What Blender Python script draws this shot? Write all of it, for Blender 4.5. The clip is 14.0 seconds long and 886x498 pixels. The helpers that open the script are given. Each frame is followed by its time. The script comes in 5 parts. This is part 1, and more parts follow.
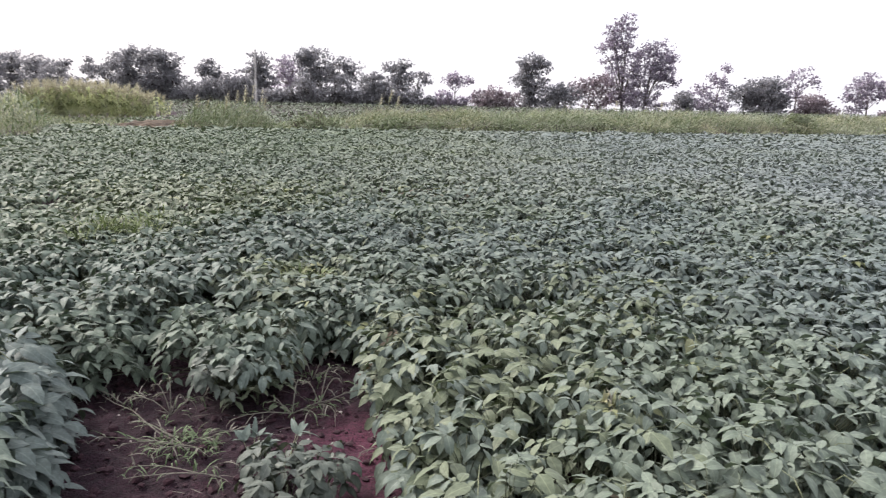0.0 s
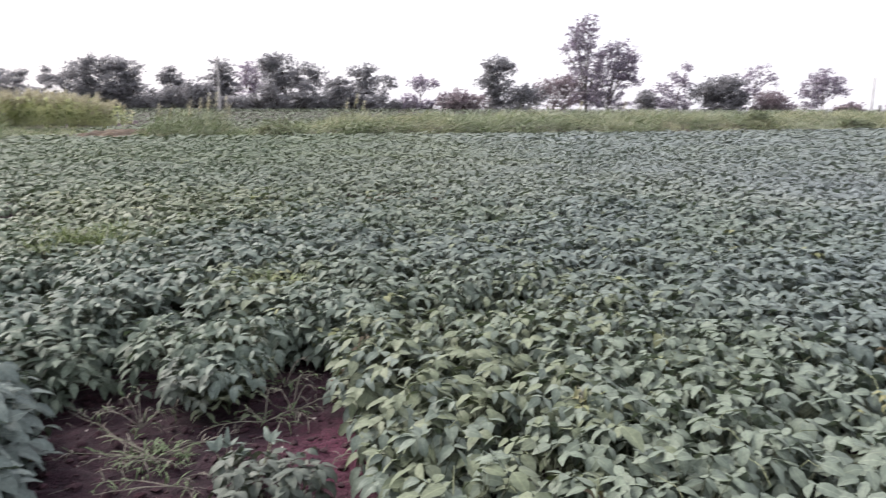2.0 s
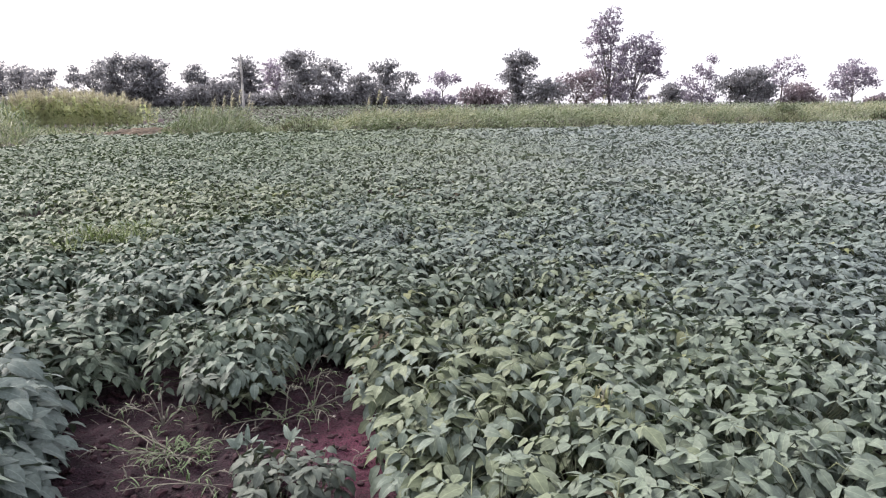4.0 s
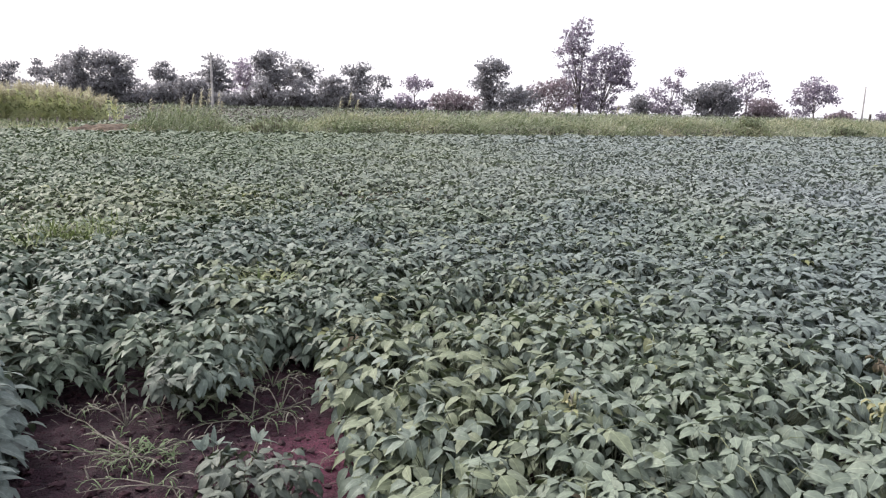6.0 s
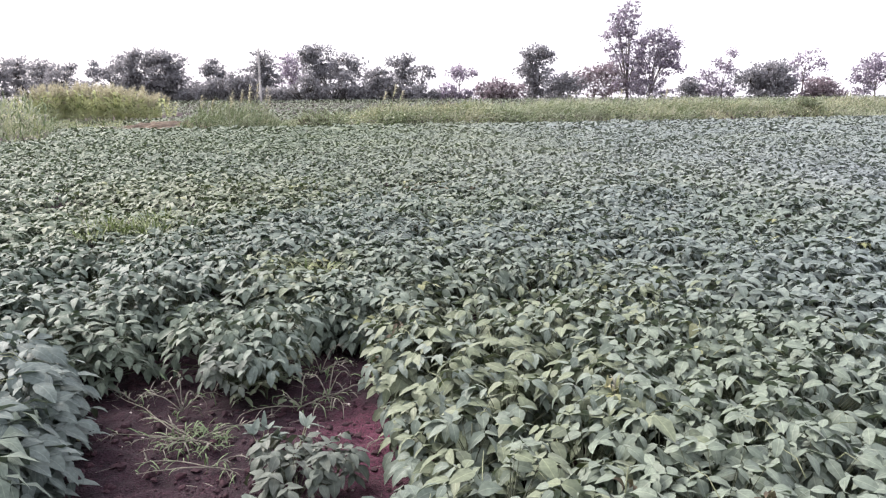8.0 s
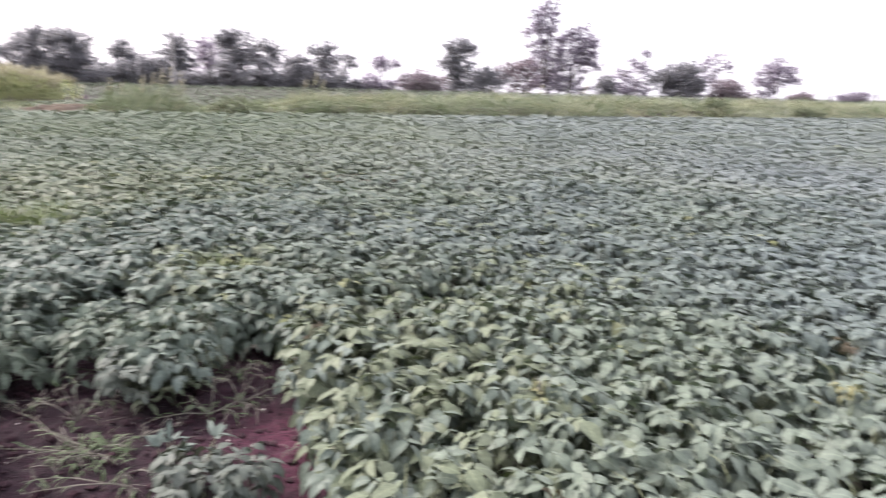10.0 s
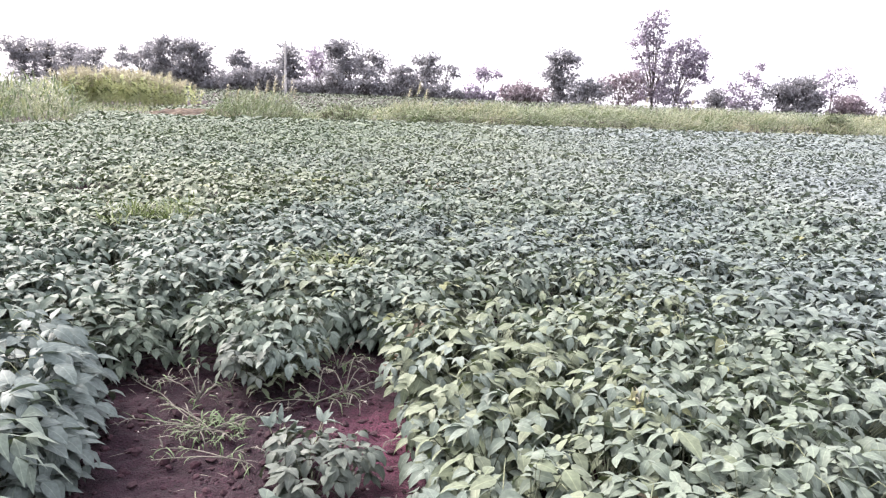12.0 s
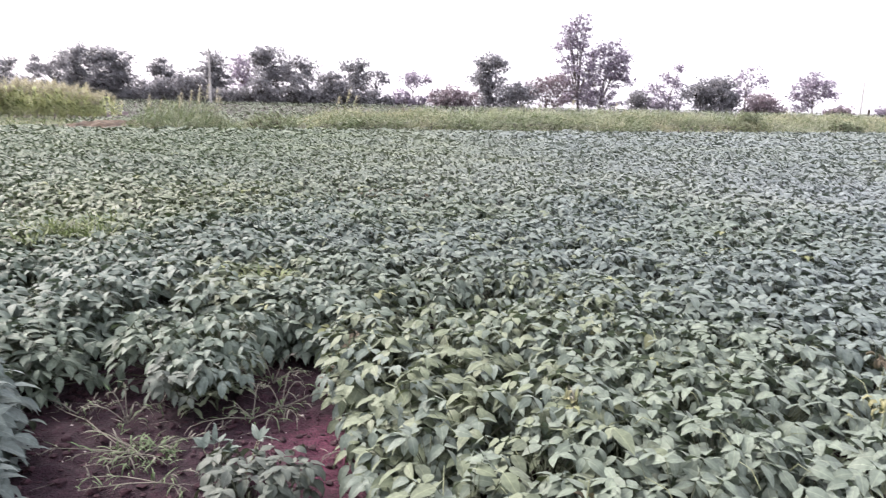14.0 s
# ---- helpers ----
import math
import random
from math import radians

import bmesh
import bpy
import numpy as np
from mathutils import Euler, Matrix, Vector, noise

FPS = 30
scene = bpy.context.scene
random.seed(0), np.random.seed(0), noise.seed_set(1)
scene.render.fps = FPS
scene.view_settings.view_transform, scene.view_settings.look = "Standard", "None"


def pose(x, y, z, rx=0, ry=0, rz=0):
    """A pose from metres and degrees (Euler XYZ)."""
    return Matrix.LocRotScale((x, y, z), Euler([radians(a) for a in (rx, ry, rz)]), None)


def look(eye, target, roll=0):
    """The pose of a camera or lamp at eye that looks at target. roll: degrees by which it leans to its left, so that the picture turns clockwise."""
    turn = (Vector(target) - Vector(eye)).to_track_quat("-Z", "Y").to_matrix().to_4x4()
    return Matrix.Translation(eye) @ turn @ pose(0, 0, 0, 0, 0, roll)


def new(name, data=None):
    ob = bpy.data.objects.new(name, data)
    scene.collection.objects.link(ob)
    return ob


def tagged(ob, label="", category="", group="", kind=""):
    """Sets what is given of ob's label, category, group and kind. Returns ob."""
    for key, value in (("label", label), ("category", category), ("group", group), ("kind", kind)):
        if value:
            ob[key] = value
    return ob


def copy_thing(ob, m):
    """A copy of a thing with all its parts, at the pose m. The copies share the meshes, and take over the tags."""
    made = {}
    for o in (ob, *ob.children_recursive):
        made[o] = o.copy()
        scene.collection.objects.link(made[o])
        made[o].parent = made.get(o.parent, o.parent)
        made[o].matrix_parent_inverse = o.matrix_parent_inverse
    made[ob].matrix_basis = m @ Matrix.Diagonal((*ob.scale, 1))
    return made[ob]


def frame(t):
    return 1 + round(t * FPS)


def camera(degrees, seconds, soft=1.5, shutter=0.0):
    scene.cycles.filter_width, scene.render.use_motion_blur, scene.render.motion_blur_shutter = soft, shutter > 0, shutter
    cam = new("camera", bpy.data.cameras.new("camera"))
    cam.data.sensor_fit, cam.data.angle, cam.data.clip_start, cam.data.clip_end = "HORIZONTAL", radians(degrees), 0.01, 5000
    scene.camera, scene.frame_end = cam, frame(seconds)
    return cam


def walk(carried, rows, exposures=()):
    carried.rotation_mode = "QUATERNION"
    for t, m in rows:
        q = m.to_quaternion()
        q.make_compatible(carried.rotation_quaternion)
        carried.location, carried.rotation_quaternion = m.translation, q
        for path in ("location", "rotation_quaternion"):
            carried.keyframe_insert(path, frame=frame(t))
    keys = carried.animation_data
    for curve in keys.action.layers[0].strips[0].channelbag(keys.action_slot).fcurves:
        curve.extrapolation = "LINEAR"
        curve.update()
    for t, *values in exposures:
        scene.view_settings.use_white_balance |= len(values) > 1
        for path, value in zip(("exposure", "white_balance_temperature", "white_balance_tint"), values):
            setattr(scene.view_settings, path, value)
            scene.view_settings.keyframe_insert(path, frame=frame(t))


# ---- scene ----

# ---- camera and its way ----
cam = camera(64.55, 14.0, soft=1.2, shutter=0.5)
PATH = [  # seconds, x, y, z, yaw to the left, pitch, roll
    (0, -0.000, -0.000, 1.550, 0.00, -11.45, 1.27),
    (0.2, 0.006, 0.002, 1.548, -0.99, -11.43, 1.34),
    (0.5, 0.015, 0.006, 1.546, -2.24, -11.54, 0.81),
    (0.7, 0.014, 0.005, 1.545, -2.35, -12.07, 1.05),
    (1, 0.014, 0.002, 1.543, -1.73, -12.02, -0.74),
    (1.2, 0.019, 0.005, 1.546, -0.54, -12.61, -0.29),
    (1.5, 0.028, 0.009, 1.551, -2.23, -11.93, -0.29),
    (1.8, 0.014, -0.003, 1.550, -3.99, -10.96, 0.40),
    (2, 0.005, -0.011, 1.550, -2.48, -11.18, 0.12),
    (2.2, 0.018, -0.004, 1.549, -0.59, -11.60, 0.15),
    (2.5, 0.036, 0.007, 1.546, -0.76, -11.84, -0.55),
    (2.7, 0.023, 0.005, 1.555, -0.31, -11.75, -0.72),
    (4.8, 0.021, 0.016, 1.554, -1.52, -11.32, 0.42),
    (5, 0.018, 0.013, 1.554, -2.74, -11.16, 0.22),
    (5.5, 0.014, 0.012, 1.553, -3.24, -11.12, 0.74),
    (5.8, 0.008, 0.006, 1.551, -3.27, -11.11, 1.01),
    (6, 0.004, 0.002, 1.550, -3.21, -11.11, 1.23),
    (6.5, 0.008, 0.001, 1.541, -3.56, -12.10, 1.51),
    (6.7, 0.012, 0.002, 1.542, -1.64, -12.17, 0.82),
    (7, 0.017, 0.004, 1.543, -2.33, -12.71, 0.58),
    (7.2, 0.019, -0.005, 1.548, -1.82, -12.53, 0.09),
    (7.5, 0.022, -0.019, 1.555, -0.81, -11.51, -0.38),
    (7.7, 0.031, -0.031, 1.551, 0.73, -11.83, -0.43),
    (9.8, 0.030, 0.091, 1.536, -1.75, -12.29, 1.24),
    (10, 0.028, 0.107, 1.543, -5.84, -12.59, 1.35),
    (10.2, 0.021, 0.097, 1.547, -9.42, -12.95, 2.19),
    (10.5, 0.011, 0.084, 1.554, -10.62, -11.54, 2.65),
    (10.7, 0.009, 0.083, 1.555, -8.99, -12.28, 2.64),
    (11, 0.009, 0.052, 1.534, -6.88, -14.20, 2.06),
    (11.2, -0.001, 0.057, 1.551, -3.93, -14.43, 1.72),
    (11.5, -0.014, 0.022, 1.542, -0.34, -13.64, 1.47),
    (11.7, -0.017, 0.017, 1.541, 1.39, -13.42, 1.21),
    (12, -0.020, 0.009, 1.540, 2.01, -12.02, 2.25),
    (12.2, -0.019, 0.016, 1.537, 0.12, -12.25, 2.08),
    (12.5, -0.017, 0.027, 1.531, -5.17, -12.33, 3.32),
    (12.7, -0.007, 0.034, 1.533, -6.77, -13.70, 3.22),
    (13, 0.008, 0.044, 1.534, -8.73, -13.09, 2.62),
    (13.2, 0.009, 0.042, 1.538, -8.37, -13.50, 2.22),
    (13.5, 0.011, 0.038, 1.544, -5.84, -12.75, 0.84),
    (13.7, 0.004, 0.027, 1.547, -4.92, -12.21, 1.14),
    (14, -0.005, 0.009, 1.552, -3.32, -11.44, 1.15),
]


def seen_from(x, y, z, yaw, pitch, roll):
    a, p = radians(yaw), radians(pitch)
    way = Vector((-math.sin(a) * math.cos(p), math.cos(a) * math.cos(p), math.sin(p)))
    return look((x, y, z), Vector((x, y, z)) + way, roll)


EXPOSURES = [(t, stops, 6500, tint + 3) for t, stops, tint in (
    (0, 1.05, 10), (0.5, 1.05, 10), (1, 1.24, 10), (1.5, 1.55, 10), (2, 1.07, 10), (2.5, 1.22, 10), (5, 1.12, 10), (5.5, 1.15, 10), (6.5, 1.05, 10), (7, 1.35, 10),
    (7.5, 1.45, 11), (10, 1.41, 14), (10.5, 1.38, 14), (11, 1.27, 14), (11.5, 1.87, 14), (12, 1.93, 14), (12.5, 1.65, 14), (13, 1.55, 14), (13.5, 1.62, 14), (14, 1.57, 14))]
walk(cam, [(t, seen_from(*row)) for t, *row in PATH], EXPOSURES)

# ---- sky and sun: a bright hazy sky late in the day ----
SUN_TURN, SUN_UP = -60.0, 42.0  # degrees to the right of +y, and above the horizon
world = bpy.data.worlds.new("hazy_sky")
scene.world = world
world.use_nodes = True
nt = world.node_tree
sky = nt.nodes.new("ShaderNodeTexSky")
sky.sky_type, sky.sun_disc = "NISHITA", False
sky.sun_elevation, sky.sun_rotation = radians(SUN_UP), radians(SUN_TURN)
sky.dust_density, sky.air_density = 4.0, 1.0
haze = nt.nodes.new("ShaderNodeMixRGB")
haze.inputs[0].default_value = 0.6
haze.inputs[2].default_value = (12.6, 12.5, 13.4, 1)
nt.links.new(sky.outputs[0], haze.inputs[1])
nt.links.new(haze.outputs[0], nt.nodes["Background"].inputs[0])
nt.nodes["Background"].inputs[1].default_value = 0.068
sun_data = bpy.data.lights.new("sun", "SUN")
sun_data.energy, sun_data.angle, sun_data.color = 2.35, radians(26), (1.0, 0.95, 0.88)
sun = new("sun", sun_data)
a, e = radians(SUN_TURN), radians(SUN_UP)
sun.matrix_world = look((math.sin(a) * math.cos(e) * 50, math.cos(a) * math.cos(e) * 50, math.sin(e) * 50), (0, 0, 0))


# ---- materials ----
def material(name, rough=0.8):
    m = bpy.data.materials.new(name)
    m.use_nodes = True
    n, l = m.node_tree.nodes, m.node_tree.links
    bsdf = n["Principled BSDF"]
    bsdf.inputs["Roughness"].default_value = rough
    return m, n, l, bsdf


def ramp(n, stops):
    r = n.new("ShaderNodeValToRGB")
    r.color_ramp.elements[0].position, r.color_ramp.elements[1].position = stops[0][0], stops[-1][0]
    r.color_ramp.elements[0].color, r.color_ramp.elements[1].color = (*stops[0][1], 1), (*stops[-1][1], 1)
    for p, c in stops[1:-1]:
        el = r.color_ramp.elements.new(p)
        el.color = (*c, 1)
    return r


def noise_node(n, l, scale, detail=4.0, coords="Object"):
    c = n.new("ShaderNodeNewGeometry") if coords == "World" else n.new("ShaderNodeTexCoord")
    t = n.new("ShaderNodeTexNoise")
    t.inputs["Scale"].default_value, t.inputs["Detail"].default_value = scale, detail
    l.new(c.outputs["Position" if coords == "World" else coords], t.inputs["Vector"])
    return t


def mixed(n, l, kind, fac, a, b):
    x = n.new("ShaderNodeMixRGB")
    x.blend_type = kind
    for k, v in enumerate((fac, a, b)):
        if isinstance(v, (int, float)):
            x.inputs[k].default_value = v
        elif isinstance(v, tuple):
            x.inputs[k].default_value = (*v, 1)
        else:
            l.new(v, x.inputs[k])
    return x.outputs[0]


def leaf_material(name, dark, mid, light, patches=None, rough=0.56, sheen=0.05, through_light=0.06, veins=True, scale=0.35, shine=(1.1, 1.3, 0.6), drift=False, span_x=9.0, lens_tint=(1.22, 1.23, 1.42)):
    """Leaf blades: a tone for each blade, broad drifts of tone over the stand, fine blotches, pale veins."""
    m, n, l, bsdf = material(name, rough)
    geo = n.new("ShaderNodeNewGeometry")
    r = ramp(n, [(0.0, dark), (0.5, mid), (1.0, light)])
    l.new(geo.outputs["Random Per Island"], r.inputs[0])
    col = r.outputs[0]
    if patches:
        big = noise_node(n, l, scale, 2.0, "World")
        br = ramp(n, [(0.42, (0, 0, 0)), (0.66, (1, 1, 1))])
        l.new(big.outputs["Fac"], br.inputs[0])
        col = mixed(n, l, "MIX", br.outputs[0], col, mixed(n, l, "MULTIPLY", 1.0, col, patches))
    if drift:  # lens colour cast put into the leaves: dim green at low x, bright blue beyond
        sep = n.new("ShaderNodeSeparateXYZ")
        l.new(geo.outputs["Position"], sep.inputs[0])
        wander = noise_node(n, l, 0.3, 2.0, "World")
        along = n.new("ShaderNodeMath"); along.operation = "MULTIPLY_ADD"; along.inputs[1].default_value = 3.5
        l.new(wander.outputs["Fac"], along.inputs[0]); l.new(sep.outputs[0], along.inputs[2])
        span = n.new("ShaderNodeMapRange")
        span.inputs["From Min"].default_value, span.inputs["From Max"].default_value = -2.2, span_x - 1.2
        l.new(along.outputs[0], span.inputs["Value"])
        lens_cast = ramp(n, [(0.0, (0.86, 0.94, 0.80)), (0.45, (1.16, 1.17, 1.13)), (1.0, lens_tint)])
        l.new(span.outputs[0], lens_cast.inputs[0])
        col = mixed(n, l, "MULTIPLY", 1.0, col, lens_cast.outputs[0])
    fine = noise_node(n, l, 60.0, 3.0, "World")
    fr = ramp(n, [(0.3, (0.78, 0.78, 0.78)), (0.7, (1.18, 1.18, 1.18))])
    l.new(fine.outputs["Fac"], fr.inputs[0])
    col = mixed(n, l, "MULTIPLY", 1.0, col, fr.outputs[0])
    if veins:
        uv = n.new("ShaderNodeUVMap")
        sep = n.new("ShaderNodeSeparateXYZ")
        l.new(uv.outputs[0], sep.inputs[0])
        off = n.new("ShaderNodeMath"); off.operation = "SUBTRACT"; off.inputs[1].default_value = 0.5
        l.new(sep.outputs[0], off.inputs[0])
        ab = n.new("ShaderNodeMath"); ab.operation = "ABSOLUTE"
        l.new(off.outputs[0], ab.inputs[0])
        rib = ramp(n, [(0.0, (1, 1, 1)), (0.045, (0, 0, 0))])
        l.new(ab.outputs[0], rib.inputs[0])
        side = n.new("ShaderNodeMath"); side.operation = "MULTIPLY_ADD"
        side.inputs[1].default_value = -0.8
        l.new(ab.outputs[0], side.inputs[0]); l.new(sep.outputs[1], side.inputs[2])
        sn = n.new("ShaderNodeMath"); sn.operation = "MULTIPLY"; sn.inputs[1].default_value = 44.0
        l.new(side.outputs[0], sn.inputs[0])
        si = n.new("ShaderNodeMath"); si.operation = "SINE"
        l.new(sn.outputs[0], si.inputs[0])
        sr = ramp(n, [(0.8, (0, 0, 0)), (1.0, (0.1, 0.1, 0.1))])
        l.new(si.outputs[0], sr.inputs[0])
        both = mixed(n, l, "LIGHTEN", 1.0, rib.outputs[0], sr.outputs[0])
        col = mixed(n, l, "MIX", both, col, mixed(n, l, "MULTIPLY", 1.0, col, (1.5, 1.45, 1.4)))
        bump = n.new("ShaderNodeBump")
        bump.inputs["Strength"].default_value, bump.inputs["Distance"].default_value = 0.15, 0.0008
        l.new(si.outputs[0], bump.inputs["Height"])
        l.new(bump.outputs[0], bsdf.inputs["Normal"])
    l.new(col, bsdf.inputs["Base Color"])
    bsdf.inputs["Sheen Weight"].default_value = sheen
    bsdf.inputs["Sheen Roughness"].default_value = 0.4
    bsdf.inputs["Specular IOR Level"].default_value = 0.25
    if through_light:
        tr = n.new("ShaderNodeBsdfTranslucent")
        l.new(mixed(n, l, "MULTIPLY", 1.0, col, shine), tr.inputs[0])
        mx = n.new("ShaderNodeMixShader")
        mx.inputs[0].default_value = through_light
        l.new(bsdf.outputs[0], mx.inputs[1]); l.new(tr.outputs[0], mx.inputs[2])
        l.new(mx.outputs[0], n["Material Output"].inputs[0])
    return m


def rough_material(name, dark, light, scale=8.0, rough=0.9, bump=0.5, fine=80.0, dist=0.01):
    m, n, l, bsdf = material(name, rough)
    big, small = noise_node(n, l, scale, 5.0), noise_node(n, l, fine, 4.0)
    r = ramp(n, [(0.3, dark), (0.7, light)])
    l.new(big.outputs["Fac"], r.inputs[0])
    g = ramp(n, [(0.3, (0.7, 0.7, 0.7)), (0.7, (1.25, 1.25, 1.25))])
    l.new(small.outputs["Fac"], g.inputs[0])
    l.new(mixed(n, l, "MULTIPLY", 1.0, r.outputs[0], g.outputs[0]), bsdf.inputs["Base Color"])
    b = n.new("ShaderNodeBump")
    b.inputs["Strength"].default_value, b.inputs["Distance"].default_value = bump, dist
    l.new(small.outputs["Fac"], b.inputs["Height"])
    l.new(b.outputs[0], bsdf.inputs["Normal"])
    return m


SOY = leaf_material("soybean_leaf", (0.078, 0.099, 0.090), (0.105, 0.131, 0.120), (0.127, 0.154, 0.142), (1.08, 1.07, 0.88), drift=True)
# copies of SOY for far plants: distant brightening and low contrast put into the colour
SOY_FAR_PALED = leaf_material("paled_far_soybean_leaf", (0.112, 0.134, 0.114), (0.140, 0.164, 0.140), (0.168, 0.192, 0.166), (1.05, 1.04, 0.96), rough=0.62, sheen=0.12, veins=False, drift=True, lens_tint=(1.17, 1.18, 1.38))
SOY_FARTHEST_PALED = leaf_material("paled_distant_soybean_leaf", (0.116, 0.141, 0.116), (0.142, 0.167, 0.139), (0.168, 0.194, 0.163), (1.05, 1.04, 0.94), rough=0.65, sheen=0.12, veins=False, drift=True, lens_tint=(1.17, 1.18, 1.38))
LIGHT = leaf_material("light_soybean_leaf", (0.102, 0.127, 0.081), (0.131, 0.158, 0.102), (0.158, 0.183, 0.123))
PALE = leaf_material("yellowing_leaf", (0.145, 0.166, 0.080), (0.182, 0.200, 0.102), (0.220, 0.228, 0.128))
WILT = leaf_material("wilted_yellow_leaf", (0.160, 0.160, 0.075), (0.215, 0.212, 0.110), (0.275, 0.265, 0.150))
# soybean leaf with a bluish lens cast put into its colour
SOY_LENS_BLUE = leaf_material("lens_blue_soybean_leaf", (0.075, 0.100, 0.091), (0.104, 0.133, 0.121), (0.134, 0.166, 0.151))
YOUNG = leaf_material("dusty_young_leaf", (0.052, 0.067, 0.054), (0.083, 0.101, 0.083), (0.121, 0.136, 0.115))
DEAD = leaf_material("withered_leaf", (0.050, 0.041, 0.030), (0.090, 0.074, 0.052), (0.160, 0.135, 0.100), through_light=0.1, rough=0.8)
STEM = rough_material("soybean_stem", (0.030, 0.038, 0.018), (0.062, 0.074, 0.036), 12.0, 0.6, 0.2)
STALK = rough_material("bare_leaf_stalk", (0.12, 0.145, 0.075), (0.20, 0.22, 0.125), 30.0, 0.6, 0.2)
WEED = leaf_material("fresh_weed_grass", (0.068, 0.112, 0.047), (0.100, 0.150, 0.070), (0.142, 0.184, 0.103), veins=False)
GREENWEED = leaf_material("yellow_green_weed", (0.11, 0.15, 0.055), (0.16, 0.20, 0.08), (0.22, 0.25, 0.12), veins=False)
STRAW = leaf_material("dry_grass", (0.12, 0.118, 0.090), (0.18, 0.175, 0.135), (0.25, 0.24, 0.19), veins=False, rough=0.7)
FARCROP = leaf_material("far_crop_leaf", (0.134, 0.165, 0.116), (0.158, 0.190, 0.138), (0.184, 0.217, 0.162), veins=False, sheen=0.05, rough=0.7)
BUND = leaf_material("bund_grass", (0.289, 0.309, 0.231), (0.329, 0.349, 0.269), (0.376, 0.394, 0.309), (1.08, 0.98, 0.92), veins=False, rough=0.7, scale=0.25, through_light=0.3, shine=(1.0, 1.15, 0.7))
LUSH = leaf_material("lush_bund_grass", (0.098, 0.136, 0.072), (0.150, 0.190, 0.108), (0.215, 0.252, 0.155), veins=False, rough=0.7, through_light=0.2, shine=(1.0, 1.15, 0.7))
MAIZE = leaf_material("maize_leaf", (0.200, 0.232, 0.125), (0.560, 0.575, 0.400), (0.780, 0.765, 0.580), veins=False, rough=0.6, through_light=0.55, shine=(1.05, 1.12, 0.84))
TASSEL = leaf_material("maize_tassel", (0.36, 0.342, 0.272), (0.44, 0.418, 0.335), (0.52, 0.492, 0.405), veins=False, rough=0.8, through_light=0.35, shine=(1.1, 1.1, 0.9))
# far tree leaves: aerial haze put into the colour as a pale violet lift
leaf_a = leaf_material("tree_leaf_hazed_dark", (0.202, 0.207, 0.216), (0.258, 0.262, 0.273), (0.324, 0.328, 0.340), veins=False, rough=0.6, through_light=0.55, sheen=0.1, shine=(1.15, 1.12, 1.15))
leaf_b = leaf_material("tree_leaf_hazed_grey", (0.240, 0.230, 0.252), (0.312, 0.300, 0.325), (0.388, 0.374, 0.400), veins=False, rough=0.6, through_light=0.55, sheen=0.1, shine=(1.25, 1.1, 1.3))
leaf_c = leaf_material("tree_leaf_hazed_reddish", (0.207, 0.186, 0.189), (0.265, 0.239, 0.239), (0.331, 0.301, 0.297), veins=False, rough=0.6, through_light=0.55, sheen=0.1, shine=(1.25, 1.12, 1.3))
bark_a = rough_material("bark_dark", (0.03, 0.026, 0.022), (0.07, 0.06, 0.05), 3.0, 0.95, 0.8, 20.0, 0.03)
bark_b = rough_material("bark_grey", (0.12, 0.105, 0.10), (0.23, 0.21, 0.195), 3.0, 0.95, 0.8, 20.0, 0.03)
bark_c = rough_material("bark_brown", (0.05, 0.036, 0.028), (0.10, 0.075, 0.06), 3.0, 0.95, 0.8, 20.0, 0.03)
CONCRETE = rough_material("pole_concrete", (0.26, 0.25, 0.24), (0.40, 0.39, 0.37), 2.0, 0.85, 0.3, 40.0)
METAL = rough_material("pole_iron", (0.08, 0.075, 0.07), (0.16, 0.15, 0.14), 6.0, 0.6, 0.2)
CLOD = rough_material("soil_clod", (0.018, 0.006, 0.011), (0.052, 0.020, 0.028), 14.0, 0.95, 0.7, 120.0, 0.006)
STONE = rough_material("pale_stone", (0.30, 0.26, 0.25), (0.5, 0.45, 0.43), 20.0, 0.8, 0.3, 120.0, 0.004)


